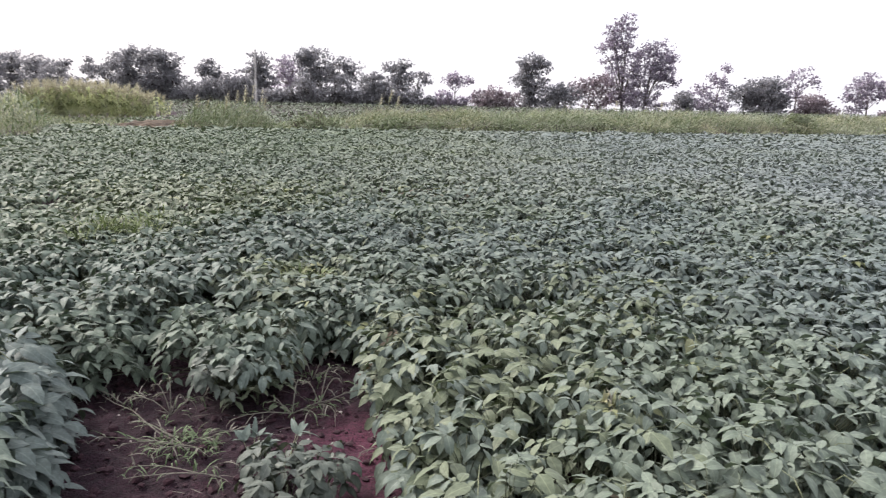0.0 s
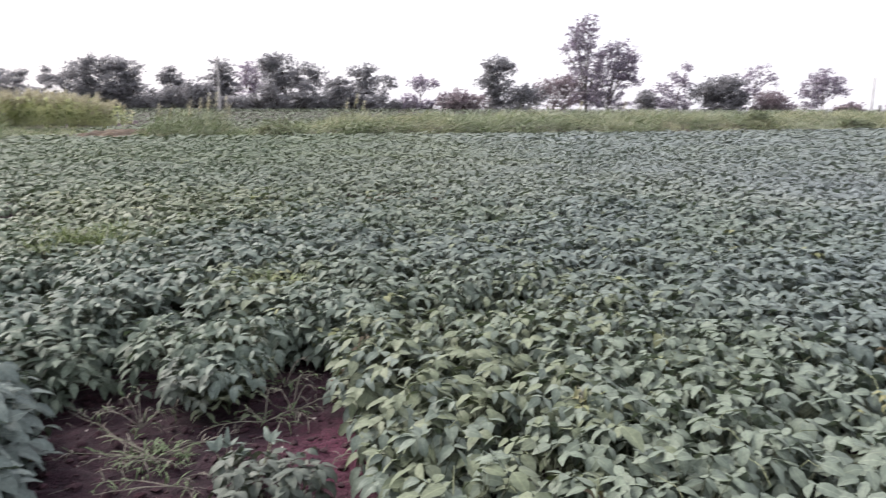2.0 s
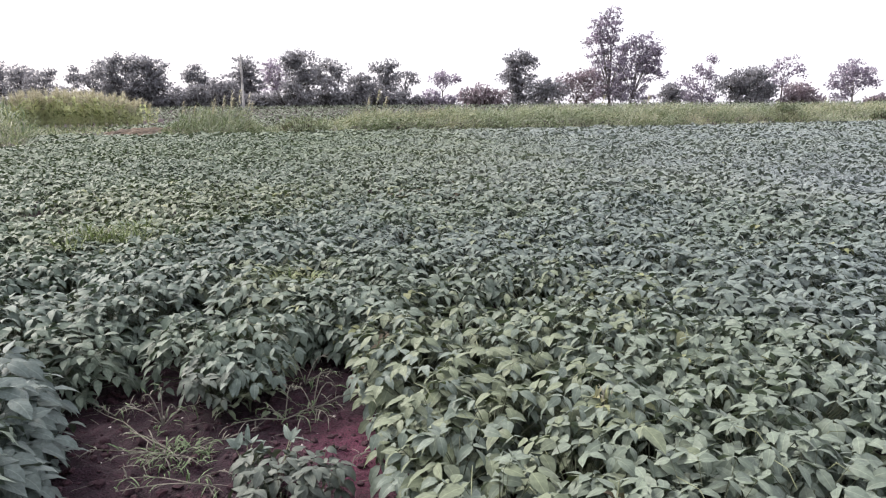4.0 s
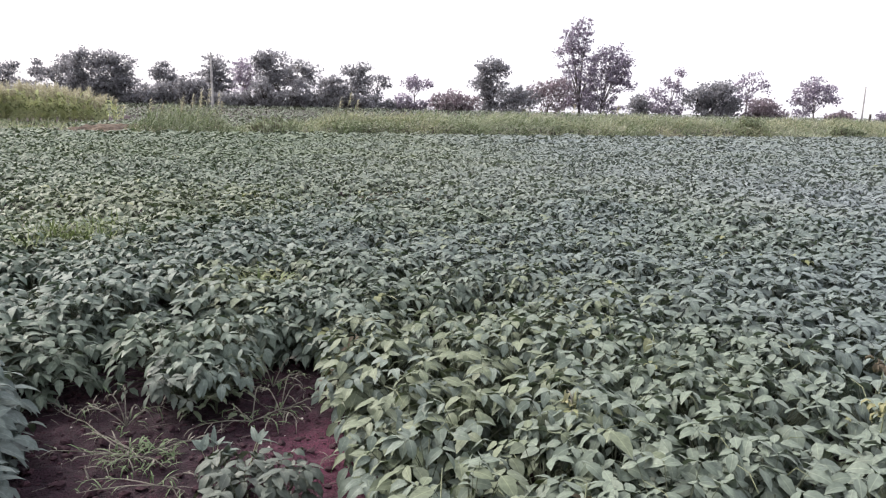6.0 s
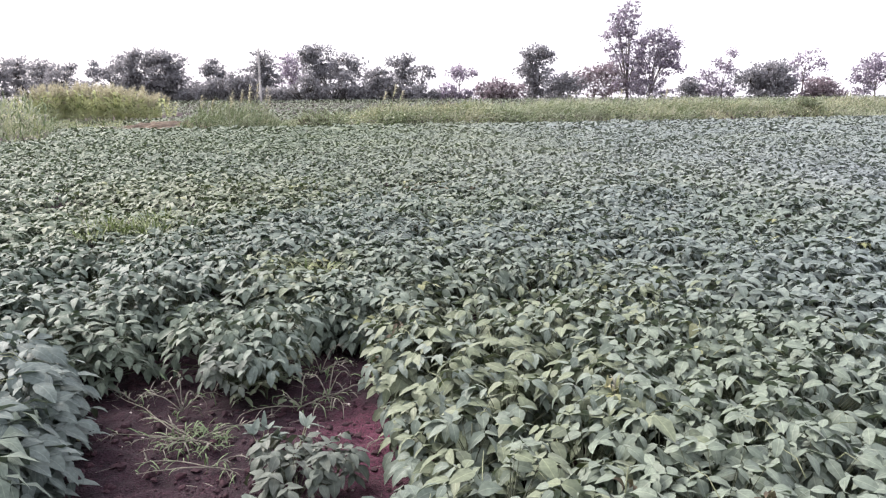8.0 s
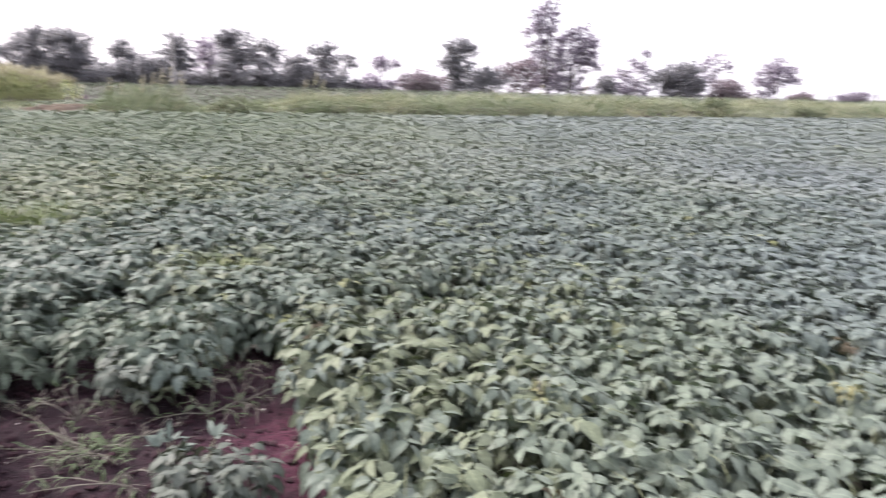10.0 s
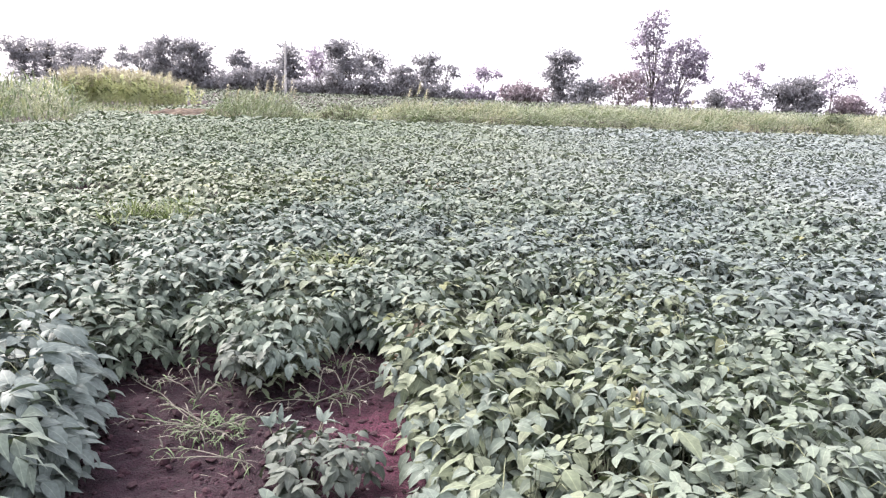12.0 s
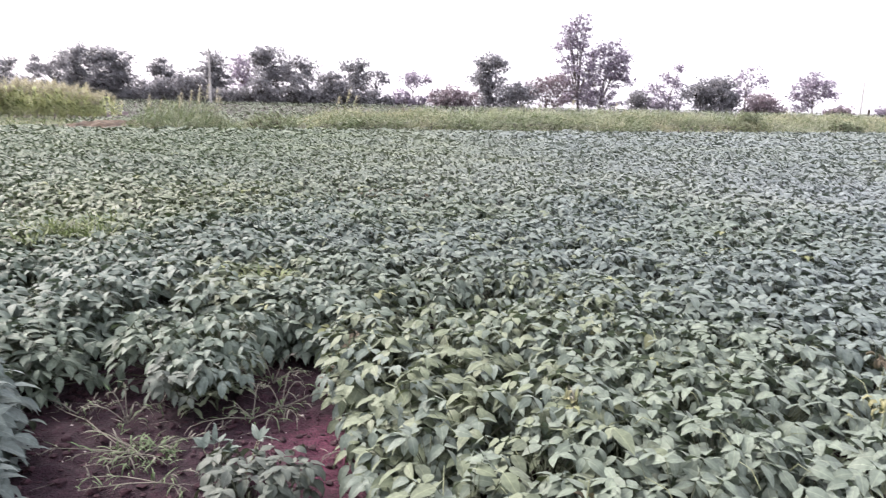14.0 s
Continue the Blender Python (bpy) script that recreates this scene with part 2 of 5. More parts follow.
def soil_material():
    """Dark red-brown tilled soil, drier and paler in drifts, with crumbs and a painted sunlit patch."""
    m, n, l, bsdf = material("red_brown_soil", 0.95)
    big, mid, small = noise_node(n, l, 1.6, 4.0), noise_node(n, l, 16.0, 5.0), noise_node(n, l, 110.0, 4.0)
    r = ramp(n, [(0.32, (0.0105, 0.0030, 0.0074)), (0.55, (0.0235, 0.0064, 0.0140)), (0.72, (0.060, 0.0175, 0.0310))])
    l.new(mixed(n, l, "MIX", 0.45, big.outputs["Fac"], mid.outputs["Fac"]), r.inputs[0])
    g = ramp(n, [(0.32, (0.4, 0.4, 0.42)), (0.68, (1.65, 1.65, 1.6))])
    l.new(small.outputs["Fac"], g.inputs[0])
    # a redder, brighter patch: sunlight on the clearing's soil put into the colour
    where = n.new("ShaderNodeTexCoord")
    away = n.new("ShaderNodeVectorMath"); away.operation = "DISTANCE"; away.inputs[1].default_value = (-0.27, 2.95, 0)
    l.new(where.outputs["Object"], away.inputs[0])
    rim = n.new("ShaderNodeMath"); rim.operation = "MULTIPLY_ADD"; rim.inputs[1].default_value = 0.9
    l.new(mid.outputs["Fac"], rim.inputs[0]); l.new(away.outputs["Value"], rim.inputs[2])
    # mask of the painted sunlit patch, full at its middle
    dry = ramp(n, [(0.6, (1, 1, 1)), (1.5, (0, 0, 0))])
    l.new(rim.outputs[0], dry.inputs[0])
    tone = mixed(n, l, "MIX", dry.outputs[0], r.outputs[0], mixed(n, l, "MULTIPLY", 1.0, r.outputs[0], (3.5, 2.6, 2.8)))
    l.new(mixed(n, l, "MULTIPLY", 1.0, tone, g.outputs[0]), bsdf.inputs["Base Color"])
    b = n.new("ShaderNodeBump")
    b.inputs["Strength"].default_value, b.inputs["Distance"].default_value = 1.0, 0.035
    l.new(mixed(n, l, "MIX", 0.5, mid.outputs["Fac"], small.outputs["Fac"]), b.inputs["Height"])
    l.new(b.outputs[0], bsdf.inputs["Normal"])
    return m


SOIL = soil_material()
RUNNER = leaf_material("dry_grass_runner", (0.095, 0.088, 0.072), (0.14, 0.13, 0.108), (0.19, 0.178, 0.15), veins=False, rough=0.7)
SHRUB = leaf_material("bund_shrub_leaf", (0.190, 0.225, 0.140), (0.250, 0.285, 0.182), (0.310, 0.340, 0.230), veins=False)
DRY = rough_material("dry_reddish_earth", (0.040, 0.025, 0.016), (0.138, 0.102, 0.070), 1.6, 0.95, 0.8, 9.0, 0.05)


# ---- mesh helpers ----
def mesh_of(name, verts, tris, mats, index=None, uv=None, smooth=True):
    """A mesh from arrays: places, triangles, a material number for each triangle and uv for each place."""
    verts, tris = np.asarray(verts, np.float32).reshape(-1, 3), np.asarray(tris, np.int32).reshape(-1, 3)
    me = bpy.data.meshes.new(name)
    me.vertices.add(len(verts)); me.loops.add(tris.size); me.polygons.add(len(tris))
    me.vertices.foreach_set("co", verts.ravel())
    me.loops.foreach_set("vertex_index", tris.ravel())
    me.polygons.foreach_set("loop_start", np.arange(0, tris.size, 3, dtype=np.int32))
    me.polygons.foreach_set("loop_total", np.full(len(tris), 3, np.int32))
    me.polygons.foreach_set("use_smooth", np.full(len(tris), smooth))
    for m in mats:
        me.materials.append(m)
    if index is not None:
        me.polygons.foreach_set("material_index", np.asarray(index, np.int32))
    if uv is not None:
        layer = me.uv_layers.new(name="UVMap")
        layer.data.foreach_set("uv", np.asarray(uv, np.float32)[tris.ravel()].ravel())
    me.update(calc_edges=True)
    return me


def part(name, me, parent, label=""):
    ob = new(name, me)
    ob.parent = parent
    return tagged(ob, label) if label else ob


def joined(pieces):
    """Verts, tris, uvs of several pieces put together; also the number of triangles of each."""
    vs, ts, us, n, counts = [], [], [], 0, []
    for v, t, u in pieces:
        vs.append(v); ts.append(t + n); us.append(u); n += len(v); counts.append(len(t))
    return np.concatenate(vs), np.concatenate(ts), np.concatenate(us), counts


STATIONS = {3: ((0.14, 0.68), (0.38, 1.0), (0.70, 0.66)), 2: ((0.22, 0.86), (0.58, 0.86)), 1: ((0.38, 1.0),)}


def blades(place, azimuth, rise, droop, length, width, fold, roll, level):
    """Leaflets or blades: each starts at its place, runs along its azimuth, rises at an angle and droops along its length.
    fold lifts the two halves; level is the number of cross rows. All arguments are arrays of one length."""
    n = len(place)
    rows = STATIONS[level]
    s_all = np.array([0.0] + [s for s, _ in rows] + [1.0])
    ca, sa = np.cos(azimuth), np.sin(azimuth)
    side0 = np.stack([-sa, ca, np.zeros(n)], 1)
    spine, ups = [np.asarray(place, float)], []
    for k in range(len(s_all)):
        ang = rise - droop * s_all[k]
        ups.append(np.stack([-np.sin(ang) * ca, -np.sin(ang) * sa, np.cos(ang)], 1))
        if k:
            am = rise - droop * (s_all[k] + s_all[k - 1]) / 2
            d = np.stack([np.cos(am) * ca, np.cos(am) * sa, np.sin(am)], 1)
            spine.append(spine[-1] + d * (length * (s_all[k] - s_all[k - 1]))[:, None])
    cols, uvs = [spine[0]], [(0.5, 0.0)]
    for k, (s, w) in enumerate(rows, 1):
        side = side0 * np.cos(roll)[:, None] + ups[k] * np.sin(roll)[:, None]
        up = ups[k] * np.cos(roll)[:, None] - side0 * np.sin(roll)[:, None]
        half = (width * w / 2)[:, None]
        lift = up * half * fold[:, None]
        cols += [spine[k] + side * half + lift, spine[k], spine[k] - side * half + lift]
        uvs += [(0.5 + w / 2, s), (0.5, s), (0.5 - w / 2, s)]
    cols.append(spine[-1]); uvs.append((0.5, 1.0))
    v = np.stack(cols, 1)
    nv = v.shape[1]
    t = [(0, 2, 1), (0, 3, 2)]
    for k in range(len(rows) - 1):
        b = 1 + 3 * k
        t += [(b, b + 1, b + 4), (b, b + 4, b + 3), (b + 1, b + 2, b + 5), (b + 1, b + 5, b + 4)]
    b = nv - 4
    t += [(b, b + 1, nv - 1), (b + 1, b + 2, nv - 1)]
    t = np.array(t)[None] + (np.arange(n) * nv)[:, None, None]
    return v.reshape(-1, 3), t.reshape(-1, 3), np.tile(np.array(uvs), (n, 1))


def tubes(a, b, ra, rb, sides=3):
    """Straight tapered rods from a to b."""
    a, b = np.asarray(a, float), np.asarray(b, float)
    n = len(a)
    d = b - a
    d /= np.linalg.norm(d, axis=1, keepdims=True) + 1e-9
    ref = np.where(np.abs(d[:, 2:3]) > 0.9, np.array([[1.0, 0, 0]]), np.array([[0, 0, 1.0]]))
    u = np.cross(d, ref)
    u /= np.linalg.norm(u, axis=1, keepdims=True) + 1e-9
    w = np.cross(d, u)
    v = []
    for end, rad in ((a, ra), (b, rb)):
        rad = np.broadcast_to(rad, (n,))[:, None]
        for k in range(sides):
            q = 2 * math.pi * k / sides
            v.append(end + rad * (u * math.cos(q) + w * math.sin(q)))
    v = np.stack(v, 1)
    t = []
    for k in range(sides):
        m = (k + 1) % sides
        t += [(k, m, sides + m), (k, sides + m, sides + k)]
    for k in range(1, sides - 1):
        t.append((sides, sides + k, sides + k + 1))
    t = np.array(t)[None] + (np.arange(n) * 2 * sides)[:, None, None]
    return v.reshape(-1, 3), t.reshape(-1, 3), np.zeros((n * 2 * sides, 2))


def limb(points, radii, sides=6):
    """A bent tapered limb through points."""
    return joined([tubes([points[k]], [points[k + 1]], radii[k], radii[k + 1], sides) for k in range(len(points) - 1)])[:3]


def vnoise(x, y, scale, seed=0.0):
    """Smooth noise in -1..1 for arrays."""
    f = np.vectorize(lambda p, q: noise.noise((p * scale, q * scale, seed)))
    return f(np.asarray(x, float), np.asarray(y, float)) if np.size(x) else np.zeros(0)


# ---- ground ----
def field_edge(x):
    """How far the crop reaches, by x."""
    return np.maximum(35.7 + 0.25 * x + np.where(x > 0, 0.0035 * x * x, 0.0), 32.6)


def ground_height(x, y):
    past = y - field_edge(x)
    ridge = 0.65 * np.clip(past / 3.0, 0, 1) * np.clip((9.0 - past) / 3.0, 0, 1)
    return ridge * np.clip((x + 9.5) / 7.0, 0.0, 1) + 1.35 * np.clip((y - 42) / 60, 0, 1) * np.clip((past - 5) / 4, 0, 1)


def soil_relief(x, y):
    return 0.022 * vnoise(x, y, 2.2) + 0.020 * vnoise(x, y, 7.0, 3.0) + 0.024 * vnoise(x, y, 14.0, 5.0)


def build_ground():
    near_x, near_y = np.arange(-2.4, 0.4, 0.03), np.arange(1.8, 4.4, 0.03)
    xs = np.unique(np.concatenate([[-3000, -1200, -500, -250, -150], np.arange(-100, -2.6, 2.0), near_x, np.arange(0.8, 100, 2.0), [150, 250, 500, 1200, 3000]]))
    ys = np.unique(np.concatenate([[-3000, -1000, -300, -100, -40, -15, -5, -2, 0, 1], near_y, np.arange(5, 60, 0.8), np.arange(62, 130, 6), [150, 250, 500, 1200, 3000]]))
    gx, gy = np.meshgrid(xs, ys)
    fx, fy = gx.ravel(), gy.ravel()
    z = ground_height(fx, fy)
    here = (fx > -2.6) & (fx < 0.7) & (fy > 1.6) & (fy < 4.6)
    rough = np.zeros(len(fx))
    rough[here] = soil_relief(fx[here], fy[here])
    z = z + rough
    nx, ny = len(xs), len(ys)
    i = (np.arange(ny - 1)[:, None] * nx + np.arange(nx - 1)[None]).ravel()
    t = np.concatenate([np.stack([i, i + 1, i + nx + 1], 1), np.stack([i, i + nx + 1, i + nx], 1)])
    ob = new("ground", mesh_of("ground", np.stack([fx, fy, z], 1), t, [SOIL]))
    return tagged(ob, "dark red-brown tilled soil, bare in a small clearing", "ground", kind="structure")


build_ground()

def earth_bank():
    """A low bank of dry reddish soil along the path between the fields."""
    xs, ys = np.arange(-17.8, -11.4, 0.1), np.arange(34.6, 41.0, 0.1)
    gx, gy = np.meshgrid(xs, ys)
    x, y = gx.ravel(), gy.ravel()
    rim = np.clip(np.minimum.reduce([x + 17.8, -11.6 - x, y - 34.6, 40.8 - y]) / 1.5, 0, 1)
    z = ground_height(x, y) + (0.52 + 0.15 * vnoise(x, y, 0.6, 2.0) + 0.16 * vnoise(x, y, 2.1, 4.0) + 0.10 * vnoise(x, y, 3.7, 9.0)) * rim ** 0.7 * (0.72 + 0.28 * np.clip((x + 16.4) / 1.6, 0, 1)) - 0.03
    nx, ny = len(xs), len(ys)
    i = (np.arange(ny - 1)[:, None] * nx + np.arange(nx - 1)[None]).ravel()
    t = np.concatenate([np.stack([i, i + 1, i + nx + 1], 1), np.stack([i, i + nx + 1, i + nx], 1)])
    tagged(new("earth_bank", mesh_of("earth_bank", np.stack([x, y, z], 1), t, [DRY])), "low bank of dry reddish earth beside the maize", "earth bank", kind="structure")


earth_bank()

# ---- soybean crop ----
RNG = np.random.default_rng(11)
# outline, in plan, inside which no plant stands: the bare clearing
CLEARING = [(-1.5, 0.6), (-1.6, 1.9), (-1.66, 2.3), (-1.78, 2.6), (-1.85, 2.92), (-2.1, 3.1), (-2.15, 3.45), (-1.85, 3.85), (-1.5, 4.02), (-0.95, 4.32), (-0.5, 4.36), (-0.17, 3.6),
            (-0.02, 3.1), (0.04, 2.85), (0.06, 2.45), (0.06, 2.1), (-0.1, 1.72), (-0.85, 1.68), (-0.85, 0.6)]
# spots where leaves turn yellow (x, y, radius, share)
YELLOW = [(-0.28, 4.2, 0.22, 0.10), (1.15, 4.6, 0.22, 0.1), (0.96, 3.68, 0.2, 0.08), (0.67, 2.54, 0.12, 0.03), (1.75, 2.38, 0.13, 0.08), (1.41, 3.27, 0.18, 0.08),
          (2.45, 5.7, 0.25, 0.08), (3.24, 5.6, 0.2, 0.2), (-1.06, 4.93, 0.25, 0.10), (-0.1, 10.0, 0.7, 0.05), (-3.2, 9.1, 1.2, 0.02), (-2.8, 6.4, 0.7, 0.03)]
WITHERED = [(2.19, 2.98, 0.13, 0.12), (0.91, 1.75, 0.1, 0.08), (0.54, 1.89, 0.08, 0.08), (-0.32, 3.45, 0.15, 0.08), (1.85, 2.35, 0.12, 0.15), (-0.1, 10.0, 0.7, 0.1)]
# hollows in the canopy (x, y, radius, depth)
DIPS = [(-1.05, 9.7, 0.5, 0.24), (-2.62, 4.7, 0.38, 0.24), (-0.35, 10.2, 0.5, 0.1), (-2.9, 7.6, 0.35, 0.12), (1.4, 4.9, 0.3, 0.12), (0.1, 4.2, 0.25, 0.12), (0.42, 4.12, 0.3, 0.18), (0.78, 4.45, 0.28, 0.14), (2.5, 5.6, 0.3, 0.1), (2.14, 2.95, 0.16, 0.14), (-4.5, 7.5, 0.6, 0.1)]
# where the leaves are a lighter, fresher green
FRESH = [(-1.06, 4.93, 0.4, 0.7), (-0.1, 3.6, 0.4, 0.6), (0.1, 3.0, 0.45, 0.75), (0.3, 2.5, 0.4, 0.32), (0.15, 2.1, 0.35, 0.35), (0.35, 3.9, 0.5, 0.35), (-3.2, 8.8, 1.6, 0.85), (-2.8, 6.5, 0.7, 0.5), (1.0, 4.3, 0.6, 0.25), (0.8, 6.2, 1.3, 0.12)]


def inside(x, y, outline):
    hit = np.zeros(np.shape(x), bool)
    for (x0, y0), (x1, y1) in zip(outline, outline[1:] + outline[:1]):
        cross = ((y0 > y) != (y1 > y)) & (x < (x1 - x0) * (y - y0) / (y1 - y0 + 1e-12) + x0)
        hit ^= cross
    return hit


def left_edge(y):
    return -13.5 - 0.55 * np.clip(y - 24, 0, 9) - 0.1 * np.clip(12 - y, 0, 12)


def plant_places():
    step = 0.35
    gx, gy = np.meshgrid(np.arange(-19, 56, step), np.arange(1.25, 58, step))
    gx = gx + (np.arange(gx.shape[0]) % 2)[:, None] * step / 2
    x, y = gx.ravel(), gy.ravel()
    x = x + RNG.uniform(-0.10, 0.10, len(x)); y = y + RNG.uniform(-0.10, 0.10, len(y))
    ok = (y < field_edge(x) - 0.15) & (x > left_edge(y)) & ~inside(x, y, CLEARING)
    ok &= (np.hypot(x, y) > 1.35) & (x < 12 + 0.85 * y)
    x, y = x[ok], y[ok]
    size = 0.46 + 0.035 * vnoise(x, y, 0.5, 2.0) + 0.03 * vnoise(x, y, 1.7, 7.0) + RNG.uniform(-0.03, 0.03, len(x))
    for dx, dy, r, drop in DIPS:
        size = size - drop * np.clip(1.5 - np.hypot(x - dx, y - dy) / r, 0, 1)
    extra = np.array([(-1.10, 3.40, 0.30), (-0.96, 3.46, 0.32), (-1.08, 3.70, 0.38), (-1.34, 3.82, 0.43), (-0.98, 3.8, 0.4), (-1.93, 3.66, 0.42), (-2.12, 3.55, 0.43), (-0.66, 2.60, 0.20), (-0.47, 2.52, 0.21), (-0.58, 2.40, 0.20), (-0.76, 4.27, 0.41), (-0.5, 4.3, 0.42), (-0.62, 4.5, 0.44), (-0.34, 4.15, 0.42), (-0.34, 1.72, 0.38), (-0.14, 1.76, 0.4), (0.06, 1.82, 0.42), (-0.5, 1.6, 0.36), (-1.7, 2.3, 0.48), (-1.66, 1.95, 0.48), (-1.86, 2.64, 0.48), (-1.95, 2.95, 0.47), (-1.8, 2.3, 0.5), (-0.12, 3.35, 0.44), (0.0, 3.05, 0.44), (0.04, 2.75, 0.43), (0.1, 2.42, 0.43)])
    return np.concatenate([x, extra[:, 0]]), np.concatenate([y, extra[:, 1]]), np.concatenate([size, extra[:, 2]])


def leaf_heads(x, y, size, count, rng, spread=0.24, low=0.7):
    """Where the leaves of one plant sit: petiole tips in a thin layer over a dome, few below it, with their outward azimuth."""
    q = rng.uniform(0, 2 * math.pi, count)
    c = 1 - rng.uniform(0, 1, count) ** 0.8 * 1.0          # 1 at the top, 0 at the rim
    rad = np.sqrt(1 - c * c) * spread * rng.uniform(0.75, 1.15, count) * min(1.0, size / 0.4)
    z = size * (low + (0.96 - low) * c ** 0.7) + rng.uniform(-0.06, 0.035, count)
    skirt = low < 0.3     # plants at an open edge are leafy down to the soil
    z = np.where(rng.uniform(0, 1, count) < (0.3 if skirt else 0.03), size * rng.uniform(0.15 if skirt else 0.35, 0.6, count), z)
    return np.stack([x + rad * np.cos(q), y + rad * np.sin(q), np.maximum(z, 0.06)], 1), q + rng.uniform(-0.7, 0.7, count), 1 - c


def trifoliates(heads, azimuth, rim, size, level, rng, big=1.0, arch=0.0, broad=1.0):
    """Three leaflets at each head."""
    n = len(heads)
    out = []
    for turn, gain in ((0.0, 1.08), (1.25, 0.94), (-1.25, 0.94)):
        az = azimuth + turn + rng.uniform(-0.25, 0.25, n)
        length = rng.uniform(0.060, 0.106, n) * gain * big * np.clip(size / 0.42, 0.6, 1.05)
        start = heads.copy()
        if turn == 0.0:
            start = start + np.stack([np.cos(azimuth), np.sin(azimuth), np.zeros(n)], 1) * 0.02
        rise = rng.uniform(-0.1, 0.55, n) + 0.3 * arch - 0.6 * rim
        droop = rng.uniform(0.4, 1.35, n) + 0.5 * arch
        out.append(blades(start, az, rise, droop, length, length * broad * rng.uniform(0.38, 0.53, n), rng.uniform(-0.1, 0.3, n), rng.uniform(-0.55, 0.55, n), level))
    return out


def share_at(x, y, spots):
    p = np.zeros(len(x))
    for sx, sy, r, s in spots:
        p = np.maximum(p, s * np.clip(1.6 - np.hypot(x - sx, y - sy) / r, 0, 1))
    return p


def leaf_kind(heads, rng):
    u = rng.uniform(0, 1, len(heads))
    dead, pale = share_at(heads[:, 0], heads[:, 1], WITHERED), share_at(heads[:, 0], heads[:, 1], YELLOW) + 0.001
    fresh = dead + pale + share_at(heads[:, 0], heads[:, 1], FRESH)
    return np.where(u < dead, 2, np.where(u < dead + pale, 1, np.where(u < fresh, 3, 0)))


def stems_of(x, y, size, heads, rng):
    """Main stem, a few branches and a petiole to every leaf."""
    root = np.array([x, y, -0.01])
    top = root + [rng.uniform(-0.03, 0.03), rng.uniform(-0.03, 0.03), size * 0.82]
    pieces = [tubes([root], [top], 0.006, 0.003, 5)]
    f = np.clip((heads[:, 2] - 0.12) / size, 0.12, 0.92) * rng.uniform(0.75, 1.0, len(heads))
    start = root + (top - root) * f[:, None]
    pieces.append(tubes(start, heads, 0.0022, 0.0013, 3))
    return joined(pieces)[:3]


LEAF_MESHES = {}


def leaf_mesh(kind, number):
    """A soybean leaf with its three leaflets, standing at the origin and running along +x."""
    if (kind, number) not in LEAF_MESHES:
        rng = np.random.default_rng(100 + 17 * number + kind)
        one = np.zeros((1, 3))
        bits = trifoliates(one, np.zeros(1), np.full(1, 0.3 + 0.1 * (number % 5)), 0.45, 3, rng, 0.96, 0.15, 1.13)
        v, t, u, _ = joined(bits)
        if kind == 2:  # withered leaves roll up
            v = v * (0.7, 0.55, 1.0) + np.stack([np.zeros(len(v)), np.zeros(len(v)), 0.5 * np.abs(v[:, 1])], 1)
        LEAF_MESHES[kind, number] = mesh_of("leaf", v, t, [(SOY, PALE, DEAD, LIGHT, YOUNG, SOY_LENS_BLUE)[kind]], uv=u)
    return LEAF_MESHES[kind, number]


def near_clearing(x, y):
    return min(math.hypot(x - (x0 + (x1 - x0) * f), y - (y0 + (y1 - y0) * f)) for (x0, y0), (x1, y1) in zip(CLEARING, CLEARING[1:]) for f in (0, 0.5)) < 0.42


